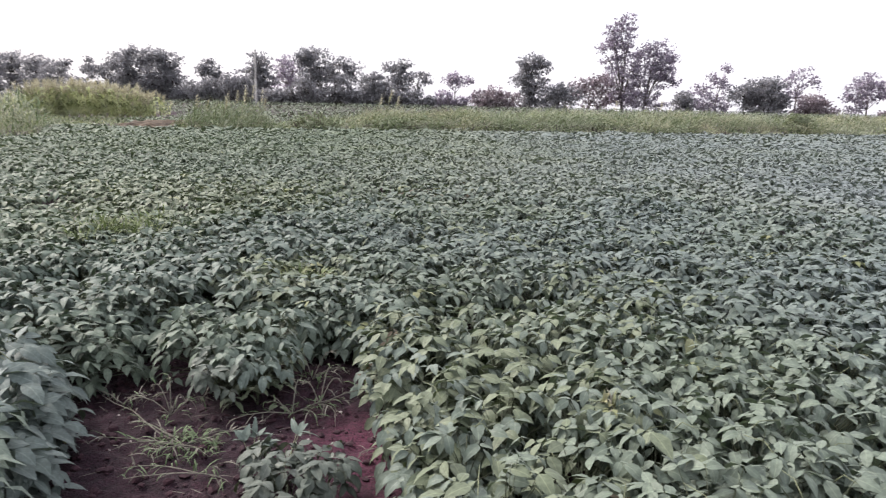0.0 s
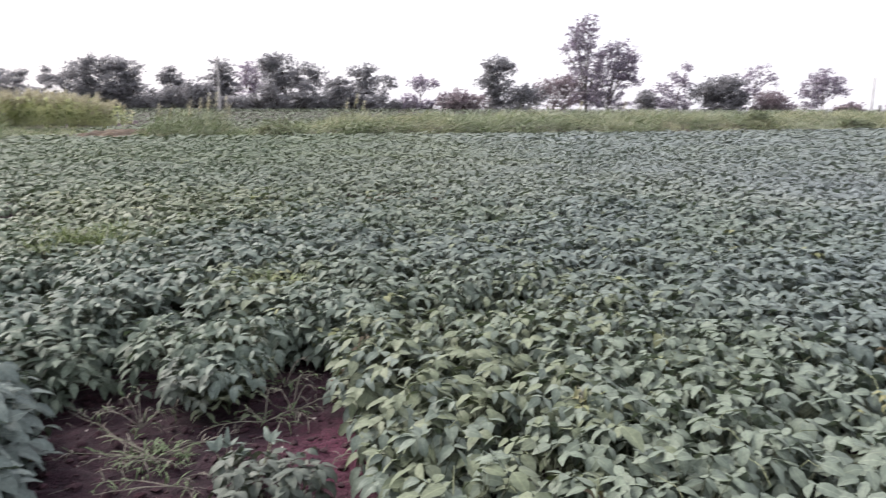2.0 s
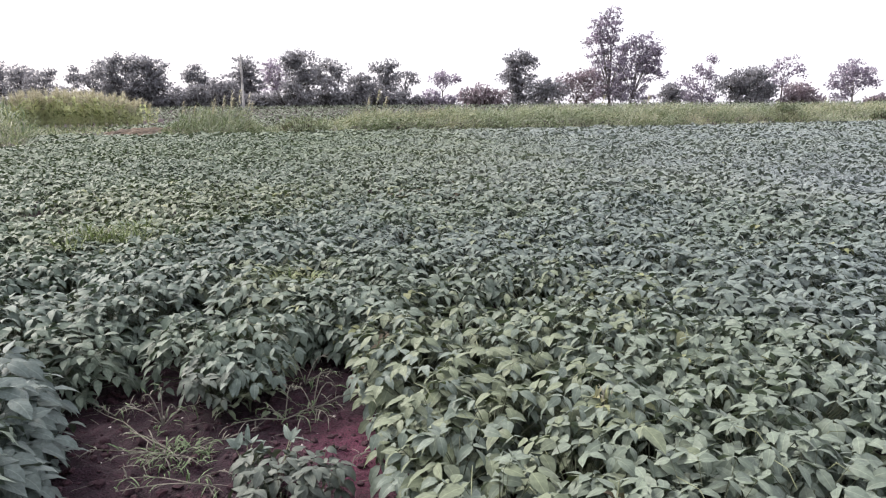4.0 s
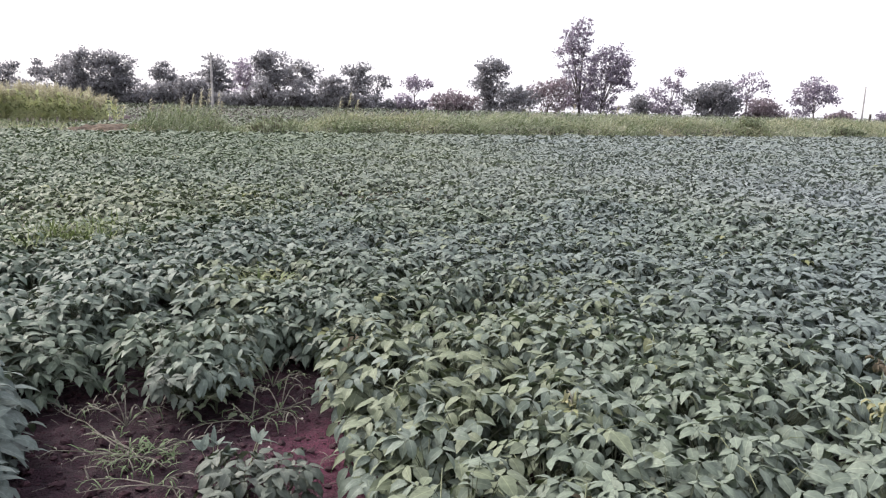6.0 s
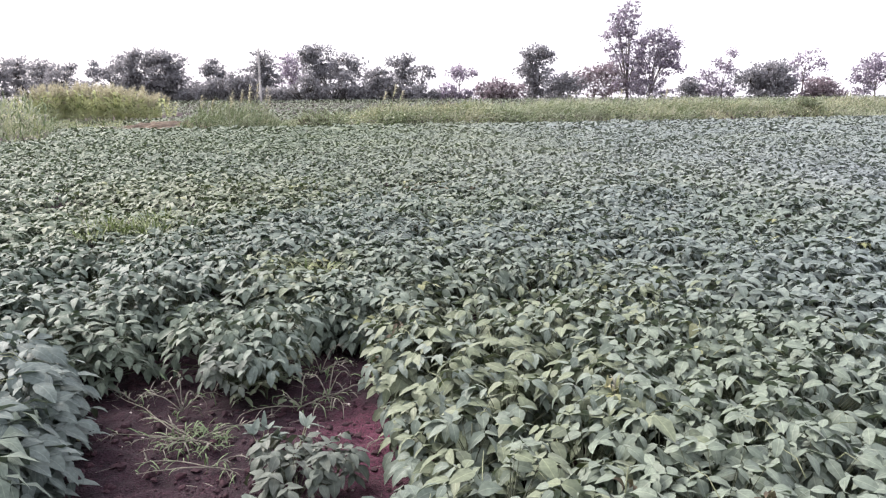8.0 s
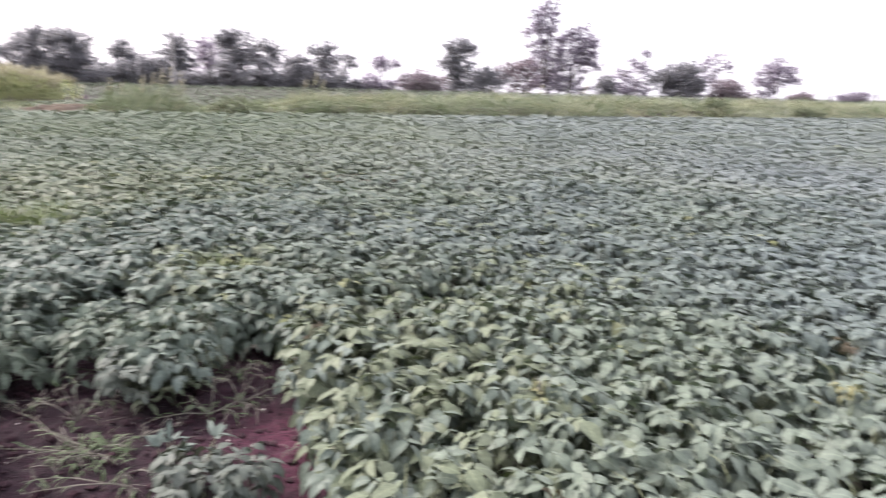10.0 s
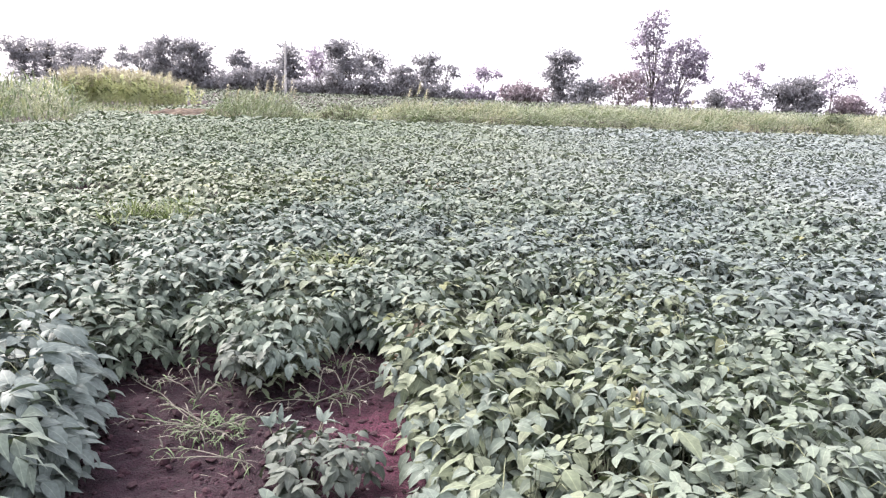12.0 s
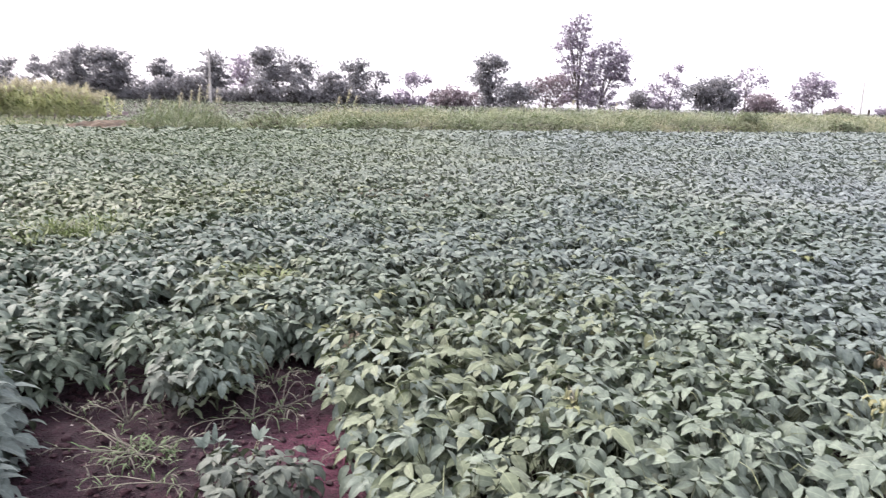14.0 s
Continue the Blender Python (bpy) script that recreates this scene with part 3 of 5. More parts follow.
def soybean_plant(x, y, size, rng, single_leaves):
    # near plants on the left get the leaves with the painted lens cast
    lens_blue = single_leaves and x < -1.4 and y < 3.1
    yellow = share_at(np.array([x]), np.array([y]), YELLOW)[0] > 0.12
    look_of = "small young soybean plant standing on bare soil" if size < 0.3 else "soybean plant with broad leaves tinted by a bluish lens cast" if lens_blue else "soybean plant with some yellowing leaves" if yellow else "grey-green soybean plant with drooping three-part leaves"
    thing = tagged(new("soybean_plant"), look_of, "soybean plant", "soybean plants of the field")
    thing.location = (x, y, 0)
    count = int(71 * min(1.0, (size / 0.44) ** 1.2)) + 2
    edge = near_clearing(x, y)
    heads, az, rim = leaf_heads(x, y, size, int(count * (1.5 if edge else 1)), rng, 0.24 if size > 0.3 else 0.2, 0.14 if edge else 0.7)
    here = np.array([x, y, 0.0])
    v, t, u = stems_of(x, y, size, heads, rng)
    part("stem", mesh_of("stem", v - here, t, [STEM], uv=u), thing, "thin yellow-green stem and petioles")
    kinds = leaf_kind(heads, rng) if size > 0.3 else np.full(len(heads), 4)
    if lens_blue:
        kinds = np.where(kinds == 0, 5, kinds)
    if single_leaves and size > 0.3:
        for _ in range(2):
            q, ln = rng.uniform(0, 6.28), rng.uniform(0.08, 0.16)
            a0 = np.array([0.1 * math.cos(q + 2), 0.1 * math.sin(q + 2), size * rng.uniform(0.75, 0.9)])
            a1 = a0 + np.array([math.cos(q) * 0.6, math.sin(q) * 0.6, 0.7]) * ln * 0.55
            a2 = a1 + np.array([math.cos(q), math.sin(q), 0.1]) * ln * 0.5
            v, t, u = limb([a0, a1, a2], (0.0022, 0.0018, 0.0012), 4)
            part("petiole", mesh_of("petiole", v, t, [STALK], uv=u), thing, "bare yellow-green leaf stalk")
    if single_leaves and size > 0.3 and not edge:   # the shaded leaves below the canopy
        m = 24
        q, far_out = rng.uniform(0, 2 * math.pi, m), rng.uniform(0.03, 0.2, m)
        under = np.stack([far_out * np.cos(q), far_out * np.sin(q), size * rng.uniform(0.12, 0.4, m)], 1)
        v, t, u, _ = joined(trifoliates(under, q, np.full(m, 0.2), size, 2, rng, 1.1, 0.4))
        part("lower_foliage", mesh_of("lower_foliage", v, t, [LIGHT], uv=u), thing)
    if single_leaves:
        for h, a, r, k in zip(heads - here, az, rim, kinds):
            ob = part("leaf", leaf_mesh(int(k), int(rng.integers(0, 4)) + int(4 * min(r, 0.99)) * 4 if k in (0, 3, 4, 5) else int(rng.integers(0, 4))), thing)
            g = (1.2 if lens_blue else 1.0) * rng.uniform(0.85, 1.1) * min(1.0, max(0.88, size / 0.42))
            ob.matrix_basis = Matrix.LocRotScale(Vector(h), Euler((rng.uniform(-0.25, 0.25), 0.45 * (r - 0.3) + rng.uniform(-0.2, 0.25), a)), (g, g, g))
    else:
        m = 0 if edge else 16
        q, far_out = rng.uniform(0, 2 * math.pi, m), rng.uniform(0.03, 0.2, m)
        under = here + np.stack([far_out * np.cos(q), far_out * np.sin(q), size * rng.uniform(0.12, 0.4, m)], 1)
        heads, az, rim, kinds = np.concatenate([heads, under]), np.concatenate([az, q]), np.concatenate([rim, np.full(m, 0.2)]), np.concatenate([kinds, np.zeros(m, int)])
        bits = trifoliates(heads - here, az, rim, size, 2, rng, 1.06, 0.6)
        v, t, u, counts = joined(bits)
        index = np.concatenate([np.repeat(kinds, c // len(kinds)) for c in counts])
        part("foliage", mesh_of("foliage", v, t, [SOY, PALE, DEAD, LIGHT], index, u), thing)


def crop_stand(name, label, x, y, size, count, level, big, rng, spread, leaf):
    """Many plants in one mesh."""
    n = len(x)
    heads, az, rim = [], [], []
    for px, py, ps in zip(x, y, size):
        h, q, r = leaf_heads(px, py, ps, count, rng, spread)
        heads.append(h); az.append(q); rim.append(r)
    heads, az, rim = np.concatenate(heads), np.concatenate(az), np.concatenate(rim)
    kinds = leaf_kind(heads, rng)
    bits = trifoliates(heads, az, rim, 0.45, level, rng, big, 1.0 if level > 1 else 0.2)
    v, t, u, counts = joined(bits)
    index = np.concatenate([np.repeat(kinds, c // len(kinds)) for c in counts])
    ob = new(name, mesh_of(name, v, t, [leaf, PALE, DEAD, LIGHT], index, u))
    return tagged(ob, label, "soybean crop", kind="stuff")


PX, PY, PS = plant_places()
FAR = np.hypot(PX, PY)
BEARING = np.degrees(np.arctan2(PX, PY))
VIEW = (BEARING > -38) & (BEARING < 47)
ORDER = np.argsort(np.where(VIEW, FAR, 1e3 + FAR))
NEAR, NEXT = ORDER[:72], ORDER[72:300]
for i in NEAR:
    soybean_plant(PX[i], PY[i], PS[i], np.random.default_rng(1000 + int(i)), True)
for i in NEXT:
    soybean_plant(PX[i], PY[i], PS[i], np.random.default_rng(1000 + int(i)), False)
REST = np.ones(len(PX), bool)
REST[ORDER[:300]] = False
DRIFT = np.maximum(FAR + RNG.normal(0, 1.2, len(FAR)), 0.1)
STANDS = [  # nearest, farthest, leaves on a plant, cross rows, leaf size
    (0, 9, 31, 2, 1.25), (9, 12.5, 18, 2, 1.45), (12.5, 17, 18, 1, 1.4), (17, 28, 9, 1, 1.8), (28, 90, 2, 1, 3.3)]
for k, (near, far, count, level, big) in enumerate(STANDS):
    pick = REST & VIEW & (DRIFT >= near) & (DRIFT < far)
    crop_stand("soybean_crop", "dense grey-green soybean crop in full leaf" if k < 2 else "far dense grey-green soybean crop up to the grassy bund", PX[pick], PY[pick], PS[pick], count, level, big, np.random.default_rng(50 + k), 0.26, (SOY, SOY_FAR_PALED, SOY_FAR_PALED, SOY_FARTHEST_PALED, SOY_FARTHEST_PALED)[k])
SIDE = REST & ~VIEW
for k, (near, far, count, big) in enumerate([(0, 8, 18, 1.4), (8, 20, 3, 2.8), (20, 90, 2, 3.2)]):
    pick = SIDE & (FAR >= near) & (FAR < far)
    crop_stand("soybean_crop", "soybean crop beside the bare clearing", PX[pick], PY[pick], PS[pick], count, 1, big, np.random.default_rng(70 + k), 0.26, SOY if k == 0 else SOY_FAR_PALED)


# ---- grass ----
def grass(name, label, x, y, z, length, mats, rng, lean=0.35, width=0.012, share=0.0, level=2, category="grass", kind="stuff"):
    n = len(x)
    az = rng.uniform(0, 2 * math.pi, n)
    v, t, u = blades(np.stack([x, y, z], 1), az, rng.normal(1.35, lean, n), rng.uniform(0.4, 1.9, n), length, np.full(n, width), np.full(n, 0.2), np.zeros(n), level)
    index = np.repeat((rng.uniform(0, 1, n) < share).astype(int), len(t) // n)
    return tagged(new(name, mesh_of(name, v, t, mats, index, u)), label, category, kind=kind)


def bund_grass():
    """Grass in rounded mounds: a mass of short arching blades under a few longer ones."""
    rng = np.random.default_rng(21)
    n = 80000
    x = rng.uniform(-17, 60, n)
    past = rng.uniform(0, 1, n) ** 1.1 * 7.5 - 0.15
    y = field_edge(x) + past
    drift = vnoise(x, y, 0.28, 4.0) + 0.7 * vnoise(x, y, 0.9, 6.0) + 0.5 * vnoise(x, y, 2.2, 8.0)
    mound = (0.64 + 0.52 * drift) * np.where(x < -4.5, 0.62, 1.0) * np.clip(0.6 + past * 0.2, 0.5, 1.0)
    mound *= np.where((x > -8.0) & (x < -6), 1.2, 1)
    mound = np.maximum(mound, 1.85 * np.exp(-((x + 10.95) / 1.85) ** 8) * np.clip(1.3 - np.abs(past - 2.5) / 3.0, 0.3, 1.0) * (0.85 + 0.25 * drift))
    keep = (x > -12.8 - 0.2 * past) & (mound > 0.12)
    x, y, mound = x[keep], y[keep], mound[keep]
    n = len(x)
    block = np.abs(x + 10.95) < 1.95   # a thicket of taller grass
    tall = rng.uniform(0, 1, n) < np.where(block, 0.3, 0.14)
    z = ground_height(x, y) + np.where(tall, 0.3, rng.uniform(0, 1, n) ** 0.6 * 0.82) * mound
    length = np.where(tall, mound * rng.uniform(0.6, 1.0, n), np.minimum(0.62, 0.25 + 0.5 * mound) * rng.uniform(0.6, 1.3, n))
    rise = np.where(tall, rng.normal(1.25, 0.25, n), rng.normal(0.85, 0.4, n))
    lean = rng.normal(0.3, 1.2, n)   # most blades are bent to the wind
    v, t, u = blades(np.stack([x, y, z], 1), lean, rise, rng.uniform(0.5, 1.7, n), length, np.where(tall, 0.022, 0.032), np.full(n, 0.2), rng.uniform(-0.5, 0.5, n), 1)
    lush = vnoise(x, y, 0.55, 12.0) + 0.6 * vnoise(x, y, 1.7, 14.0) + rng.normal(0, 0.35, n) > np.where(block, -0.35, 0.12)
    kind = np.where(rng.uniform(0, 1, n) < 0.08, 1, np.where(lush, 2, 0))
    index = np.repeat(kind, len(t) // n)
    tagged(new("bund_grass", mesh_of("bund_grass", v, t, [BUND, STRAW, LUSH], index, u)), "soft mounds of yellow-green grass on the field bund", "grass", kind="stuff")

    m = 5200
    spots = np.stack([rng.uniform(-5, 14, 34), rng.uniform(0.2, 2.6, 34)], 1)[rng.integers(0, 34, m)] + rng.normal(0, (0.55, 0.35), (m, 2))
    x, y = spots[:, 0], field_edge(spots[:, 0]) + np.maximum(spots[:, 1], 0.05)
    z = ground_height(x, y) + rng.uniform(0.1, 0.75, m)
    v, t, u = blades(np.stack([x, y, z], 1), rng.uniform(0, 6.28, m), rng.uniform(-0.1, 0.7, m), rng.uniform(0.4, 1.3, m), rng.uniform(0.1, 0.22, m), rng.uniform(0.05, 0.1, m), np.full(m, 0.2), rng.uniform(-0.5, 0.5, m), 1)
    index = np.repeat((rng.uniform(0, 1, m) < 0.35).astype(int), len(t) // m)
    tagged(new("bund_weeds", mesh_of("bund_weeds", v, t, [LUSH, SHRUB], index, u)), "leafy green weeds on the face of the grassy bund", "weed", kind="stuff")

    m = 320
    x = rng.uniform(-12, 58, m)
    y = field_edge(x) + rng.uniform(0.5, 6.5, m)
    ln = rng.uniform(0.8, 1.35, m) * np.where(x < -4, 0.75, 1.0)
    grass("seeding_grass", "dry seeding grass stalks standing out of the bund grass", x, y, ground_height(x, y) - 0.02, ln, [STRAW, TASSEL], rng, 0.18, 0.03, 0.5, 2)


bund_grass()


def left_grass():
    """Tall soft grass beside the crop, cut short along the path farther on."""
    rng = np.random.default_rng(22)
    n = 34000
    x, y = rng.uniform(-34, -13.2, n), rng.uniform(13, 49, n)
    keep = (x < left_edge(y) - 0.1) & (x > -0.72 * y - 4) & ~((y > 34.4) & (y < 41.5) & (x > -18.8) & (rng.uniform(0, 1, n) < np.clip(0.80 + 0.2 * (x + 15.5), 0.3, 0.88)))
    x, y = x[keep], y[keep]
    n = len(x)
    mound = (1.85 + 0.3 * vnoise(x, y, 0.4, 8.0)) * np.clip((y - 19) / 6, 0.15, 1) * np.clip((-x - 13.6) / 2.5, 0.25, 1) * np.where(y > 31, 0.14, 1)
    upright = rng.uniform(0, 1, n) < 0.3
    on_bank = 0.42 * np.clip((x + 18.6) / 1.5, 0, 1) * np.clip(np.minimum(y - 34.6, 40.8 - y) / 1.5, 0, 1)
    z = ground_height(x, y) + on_bank + np.where(upright, 0.1, rng.uniform(0, 1, n) ** 0.7 * 0.8) * mound
    length = np.where(upright, mound * rng.uniform(0.6, 1.1, n), np.minimum(0.7, 0.15 + 0.4 * mound) * rng.uniform(0.6, 1.3, n))
    rise = np.where(upright, rng.normal(1.35, 0.2, n), rng.normal(0.95, 0.35, n))
    v, t, u = blades(np.stack([x, y, z], 1), rng.uniform(0, 6.28, n), rise, rng.uniform(0.4, 1.5, n), length, np.where(upright, 0.035, 0.055), np.full(n, 0.2), rng.uniform(-0.4, 0.4, n), 1)
    kind = np.where(rng.uniform(0, 1, n) < 0.08, 1, np.where(vnoise(x, y, 0.5, 3.0) + rng.normal(0, 0.3, n) > 0.0, 2, 0))
    index = np.repeat(kind, len(t) // n)
    tagged(new("verge_grass", mesh_of("verge_grass", v, t, [BUND, STRAW, LUSH], index, u)), "tall soft pale green grass beside the crop", "grass", kind="stuff")


left_grass()


def far_crop():
    rng = np.random.default_rng(23)
    n = 46000
    y = 41 + 66 * rng.uniform(0, 1, n) ** 1.3
    x = rng.uniform(-0.75, 1.0, n) * y
    ok = (y > field_edge(x) + 8) & ~((x < -19.0) & (y < 57))
    x, y = x[ok], y[ok]
    n = len(x)
    z = ground_height(x, y) + 0.42 + rng.uniform(-0.12, 0.06, n) + 0.06 * np.sin(y * 2.5)
    v, t, u = blades(np.stack([x, y, z], 1), rng.uniform(0, 6.28, n), rng.uniform(-0.1, 0.5, n), rng.uniform(0.5, 1.3, n), rng.uniform(0.24, 0.46, n), rng.uniform(0.15, 0.26, n), np.full(n, 0.2), np.zeros(n), 1)
    tagged(new("far_crop", mesh_of("far_crop", v, t, [FARCROP], uv=u)), "low green crop beyond the grassy bund", "crop", kind="stuff")


far_crop()


def grass_tuft(label, x, y, count, length, lean, mats, share, seed, z=0.0, spread=0.04, width=0.008):
    rng = np.random.default_rng(seed)
    thing = tagged(new("grass_tuft"), label, "weed", "grass weeds")
    thing.location = (x, y, z)
    q = rng.uniform(0, 2 * math.pi, count)
    r = spread * np.sqrt(rng.uniform(0, 1, count))
    rise = rng.normal(lean, 0.4, count) + 0.35
    ln = length * rng.uniform(0.3, 1.15, count)
    base = np.stack([r * np.cos(q), r * np.sin(q), np.zeros(count)], 1)
    v, t, u = blades(base, q + rng.normal(0, 0.9, count), rise, rng.uniform(0.4, 2.4, count), ln, width * rng.uniform(0.6, 1.5, count), np.full(count, 0.3), np.zeros(count), 3)
    v[:, 2] = np.maximum(v[:, 2], 0.012 - z)
    index = np.repeat((rng.uniform(0, 1, count) < share).astype(int), len(t) // count)
    part("blade", mesh_of("blade", v, t, mats, index, u), thing)
    if z > 0.1:
        v, t, u = limb([(0, 0, -z - 0.01), (0.01, 0.01, -0.4 * z), (0, 0, 0.01)], (0.006, 0.005, 0.003), 5)
        part("stem", mesh_of("stem", v, t, [STEM], uv=u), thing)


def withered_shoot(label, x, y, z, mat, count, seed):
    """A shoot with curled dead leaves on a short stalk, caught in the canopy."""
    rng = np.random.default_rng(seed)
    thing = tagged(new("withered_shoot"), label, "withered shoot", "withered shoots in the crop")
    thing.location = (x, y, z)
    v, t, u = limb([(0, 0.03, -z - 0.01), (0.01, 0, -0.12), (0.02, 0.01, 0.03)], (0.005, 0.0035, 0.002), 5)
    part("stem", mesh_of("stem", v, t, [STALK], uv=u), thing)
    for k in range(count):
        one = np.array([[rng.normal(0, 0.022), rng.normal(0, 0.022), rng.uniform(-0.03, 0.03)]])
        v, t, u = blades(one, rng.uniform(0, 6.28, 1), rng.uniform(-0.4, 0.9, 1), rng.uniform(1.5, 3.2, 1), rng.uniform(0.035, 0.06, 1), rng.uniform(0.016, 0.028, 1), rng.uniform(0.5, 1.2, 1), rng.uniform(-0.6, 0.6, 1), 3)
        part("leaf", mesh_of("leaf", v, t, [mat], uv=u), thing)


withered_shoot("curled brown dead leaves among green soybeans", 2.16, 2.9, 0.47, DEAD, 11, 71)
withered_shoot("curled dark brown dead leaves in the soybeans", 0.91, 1.76, 0.44, DEAD, 6, 72)
withered_shoot("small curled brown leaf in the soybeans", 0.54, 1.9, 0.43, DEAD, 3, 73)
withered_shoot("yellow wilted shoot among green soybeans", 1.83, 2.42, 0.47, WILT, 13, 74)
withered_shoot("yellow wilted shoot in the soybeans", 0.67, 2.56, 0.46, WILT, 3, 75)


def pale_leaf(x, y, z, turn, length):
    v, t, u = blades(np.zeros((1, 3)), np.zeros(1), np.full(1, -0.1), np.full(1, 0.5), np.full(1, length), np.full(1, length * 0.55), np.full(1, 0.12), np.zeros(1), 3)
    ob = tagged(new("leaf", mesh_of("leaf", v, t, [LIGHT], uv=u)), "large pale green leaf lying on the soybeans", "leaf", "loose pale leaves")
    ob.matrix_basis = pose(x, y, z, 0, 0, turn)


pale_leaf(0.72, 2.21, 0.485, -70, 0.13)
pale_leaf(0.52, 2.62, 0.475, 200, 0.085)
pale_leaf(1.3, 2.72, 0.48, 100, 0.08)


def upright_shoot(x, y, seed, leaves):
    """A thin shoot with a few long leaves held up."""
    rng = np.random.default_rng(seed)
    thing = tagged(new("soybean_shoot"), "young shoot with long upright dusty leaves on bare soil", "soybean shoot", "young shoots in the clearing")
    thing.location = (x, y, 0)
    for k in range(leaves):
        q, h = rng.uniform(0, 6.28), rng.uniform(0.11, 0.17)
        tip = (0.05 * math.cos(q), 0.05 * math.sin(q), h)
        v, t, u = limb([(0, 0, -0.01), (0.4 * tip[0], 0.4 * tip[1], 0.55 * h), tip], (0.003, 0.0025, 0.0016), 4)
        part("stem", mesh_of("stem", v, t, [STALK], uv=u), thing)
        n = 3
        v, t, u = blades(np.array([tip] * n), q + np.array([0.0, 1.2, -1.2]), rng.uniform(0.3, 1.1, n), rng.uniform(0.2, 1.2, n), rng.uniform(0.06, 0.1, n), rng.uniform(0.024, 0.036, n), np.full(n, 0.25), rng.uniform(-0.5, 0.5, n), 3)
        part("leaf", mesh_of("leaf", v, t, [SOY], uv=u), thing)


upright_shoot(-0.79, 2.76, 81, 4)
upright_shoot(-0.65, 2.78, 82, 3)


def sprawling_weed(x, y, seed, tuft, spread, ways):
    """A grass weed: a low tuft of fine curling blades and pale runners that creep or rise along the ways given (dx, dy, rise)."""
    rng = np.random.default_rng(seed)
    thing = tagged(new("grass_weed"), "sprawling green grass weed with pale runners on bare soil" if tuft > 20 else "thin grass weed with pale dry runners on bare soil", "weed", "grass weeds in the clearing")
    thing.location = (x, y, 0.01)
    if tuft:
        q, r = rng.uniform(0, 6.28, tuft), spread * np.sqrt(rng.uniform(0, 1, tuft))
        base = np.stack([1.25 * r * np.cos(q), r * np.sin(q), rng.uniform(0, 0.05, tuft) * (1.2 - r / spread)], 1)
        v, t, u = blades(base, q + rng.normal(0, 1.2, tuft), rng.normal(1.0, 0.4, tuft), rng.uniform(0.8, 3.2, tuft), rng.uniform(0.04, 0.11, tuft), rng.uniform(0.005, 0.009, tuft), np.full(tuft, 0.3), np.zeros(tuft), 3)
        nv, nt, dry = len(v) // tuft, len(t) // tuft, rng.uniform(0, 1, tuft) < 0.18
        for k in range(tuft):
            part("blade", mesh_of("blade", v[k * nv:(k + 1) * nv], t[:nt], [RUNNER if dry[k] else WEED], uv=u[:nv]), thing)
    for dx, dy, up in ways:
        ln, way = math.hypot(dx, dy), math.atan2(dy, dx)
        f = np.linspace(0, 1, 6)
        sway = rng.normal(0, 0.07) * ln * np.sin(f * 3.1) + np.concatenate([[0], rng.normal(0, 0.012, 5)]) * ln
        pts = np.stack([f * dx - sway * math.sin(way), f * dy + sway * math.cos(way), 0.012 + up * np.sin(f * 2.3)], 1)
        stem = limb([tuple(p) for p in pts], (0.0032, 0.0031, 0.0029, 0.0025, 0.0020, 0.0012), 5)
        n = 5 + int(ln * 14)
        g = rng.uniform(0.25, 1.0, n)
        at = np.stack([np.interp(g, f, pts[:, c]) for c in range(3)], 1)
        leaf = blades(at, way + rng.choice([-1, 1], n) * rng.uniform(0.2, 1.3, n), rng.uniform(-0.1, 0.9, n), rng.uniform(0.6, 2.6, n), rng.uniform(0.04, 0.12, n), rng.uniform(0.004, 0.008, n), np.full(n, 0.3), np.zeros(n), 3)
        v, t, u, c = joined([stem, leaf])
        v[:, 2] = np.maximum(v[:, 2], 0.004)
        part("runner", mesh_of("runner", v, t, [RUNNER, WEED], np.concatenate([np.zeros(c[0], int), np.repeat((rng.uniform(0, 1, n) < 0.35).astype(int), c[1] // n)]), u), thing, "pale creeping runner")


# x, y, blades in the tuft, its radius, and the runners from it
sprawling_weed(-1.15, 2.93, 300, 140, 0.12, [(-0.6, 0.48, 0.03), (-0.40, 0.02, 0.03), (-0.27, -0.12, 0.05), (-0.3, 0.2, 0.04), (0.32, 0.19, 0.04), (0.22, 0.08, 0.05), (0.16, -0.14, 0.03), (-0.1, -0.16, 0.04)])
sprawling_weed(-1.0, 2.69, 301, 8, 0.05, [(-0.32, 0.0, 0.025), (-0.28, -0.08, 0.02), (0.16, -0.1, 0.02), (0.12, 0.05, 0.03)])
sprawling_weed(-1.33, 3.24, 302, 10, 0.05, [(-0.1, 0.02, 0.16), (-0.03, 0.05, 0.2), (0.1, -0.06, 0.13), (-0.2, -0.02, 0.1), (0.2, 0.05, 0.08)])
sprawling_weed(-1.62, 3.36, 303, 4, 0.04, [(-0.18, 0.06, 0.05), (0.16, -0.06, 0.07), (0.1, 0.04, 0.05)])
sprawling_weed(-0.74, 3.29, 304, 12, 0.05, [(0.04, 0.06, 0.17), (-0.13, 0.02, 0.06), (0.3, 0.08, 0.05), (0.14, -0.1, 0.05), (-0.25, -0.14, 0.04)])
sprawling_weed(-0.62, 3.4, 305, 12, 0.05, [(0.06, 0.05, 0.2), (0.12, 0.03, 0.14), (-0.1, 0.05, 0.12), (0.32, 0.06, 0.08), (0.12, -0.2, 0.05)])
sprawling_weed(-0.72, 3.74, 306, 20, 0.07, [(0.12, 0.08, 0.15), (-0.12, 0.1, 0.13), (0.22, -0.08, 0.09)])
sprawling_weed(-0.16, 2.9, 307, 0, 0.05, [(-0.18, -0.05, 0.04), (-0.12, 0.1, 0.05)])
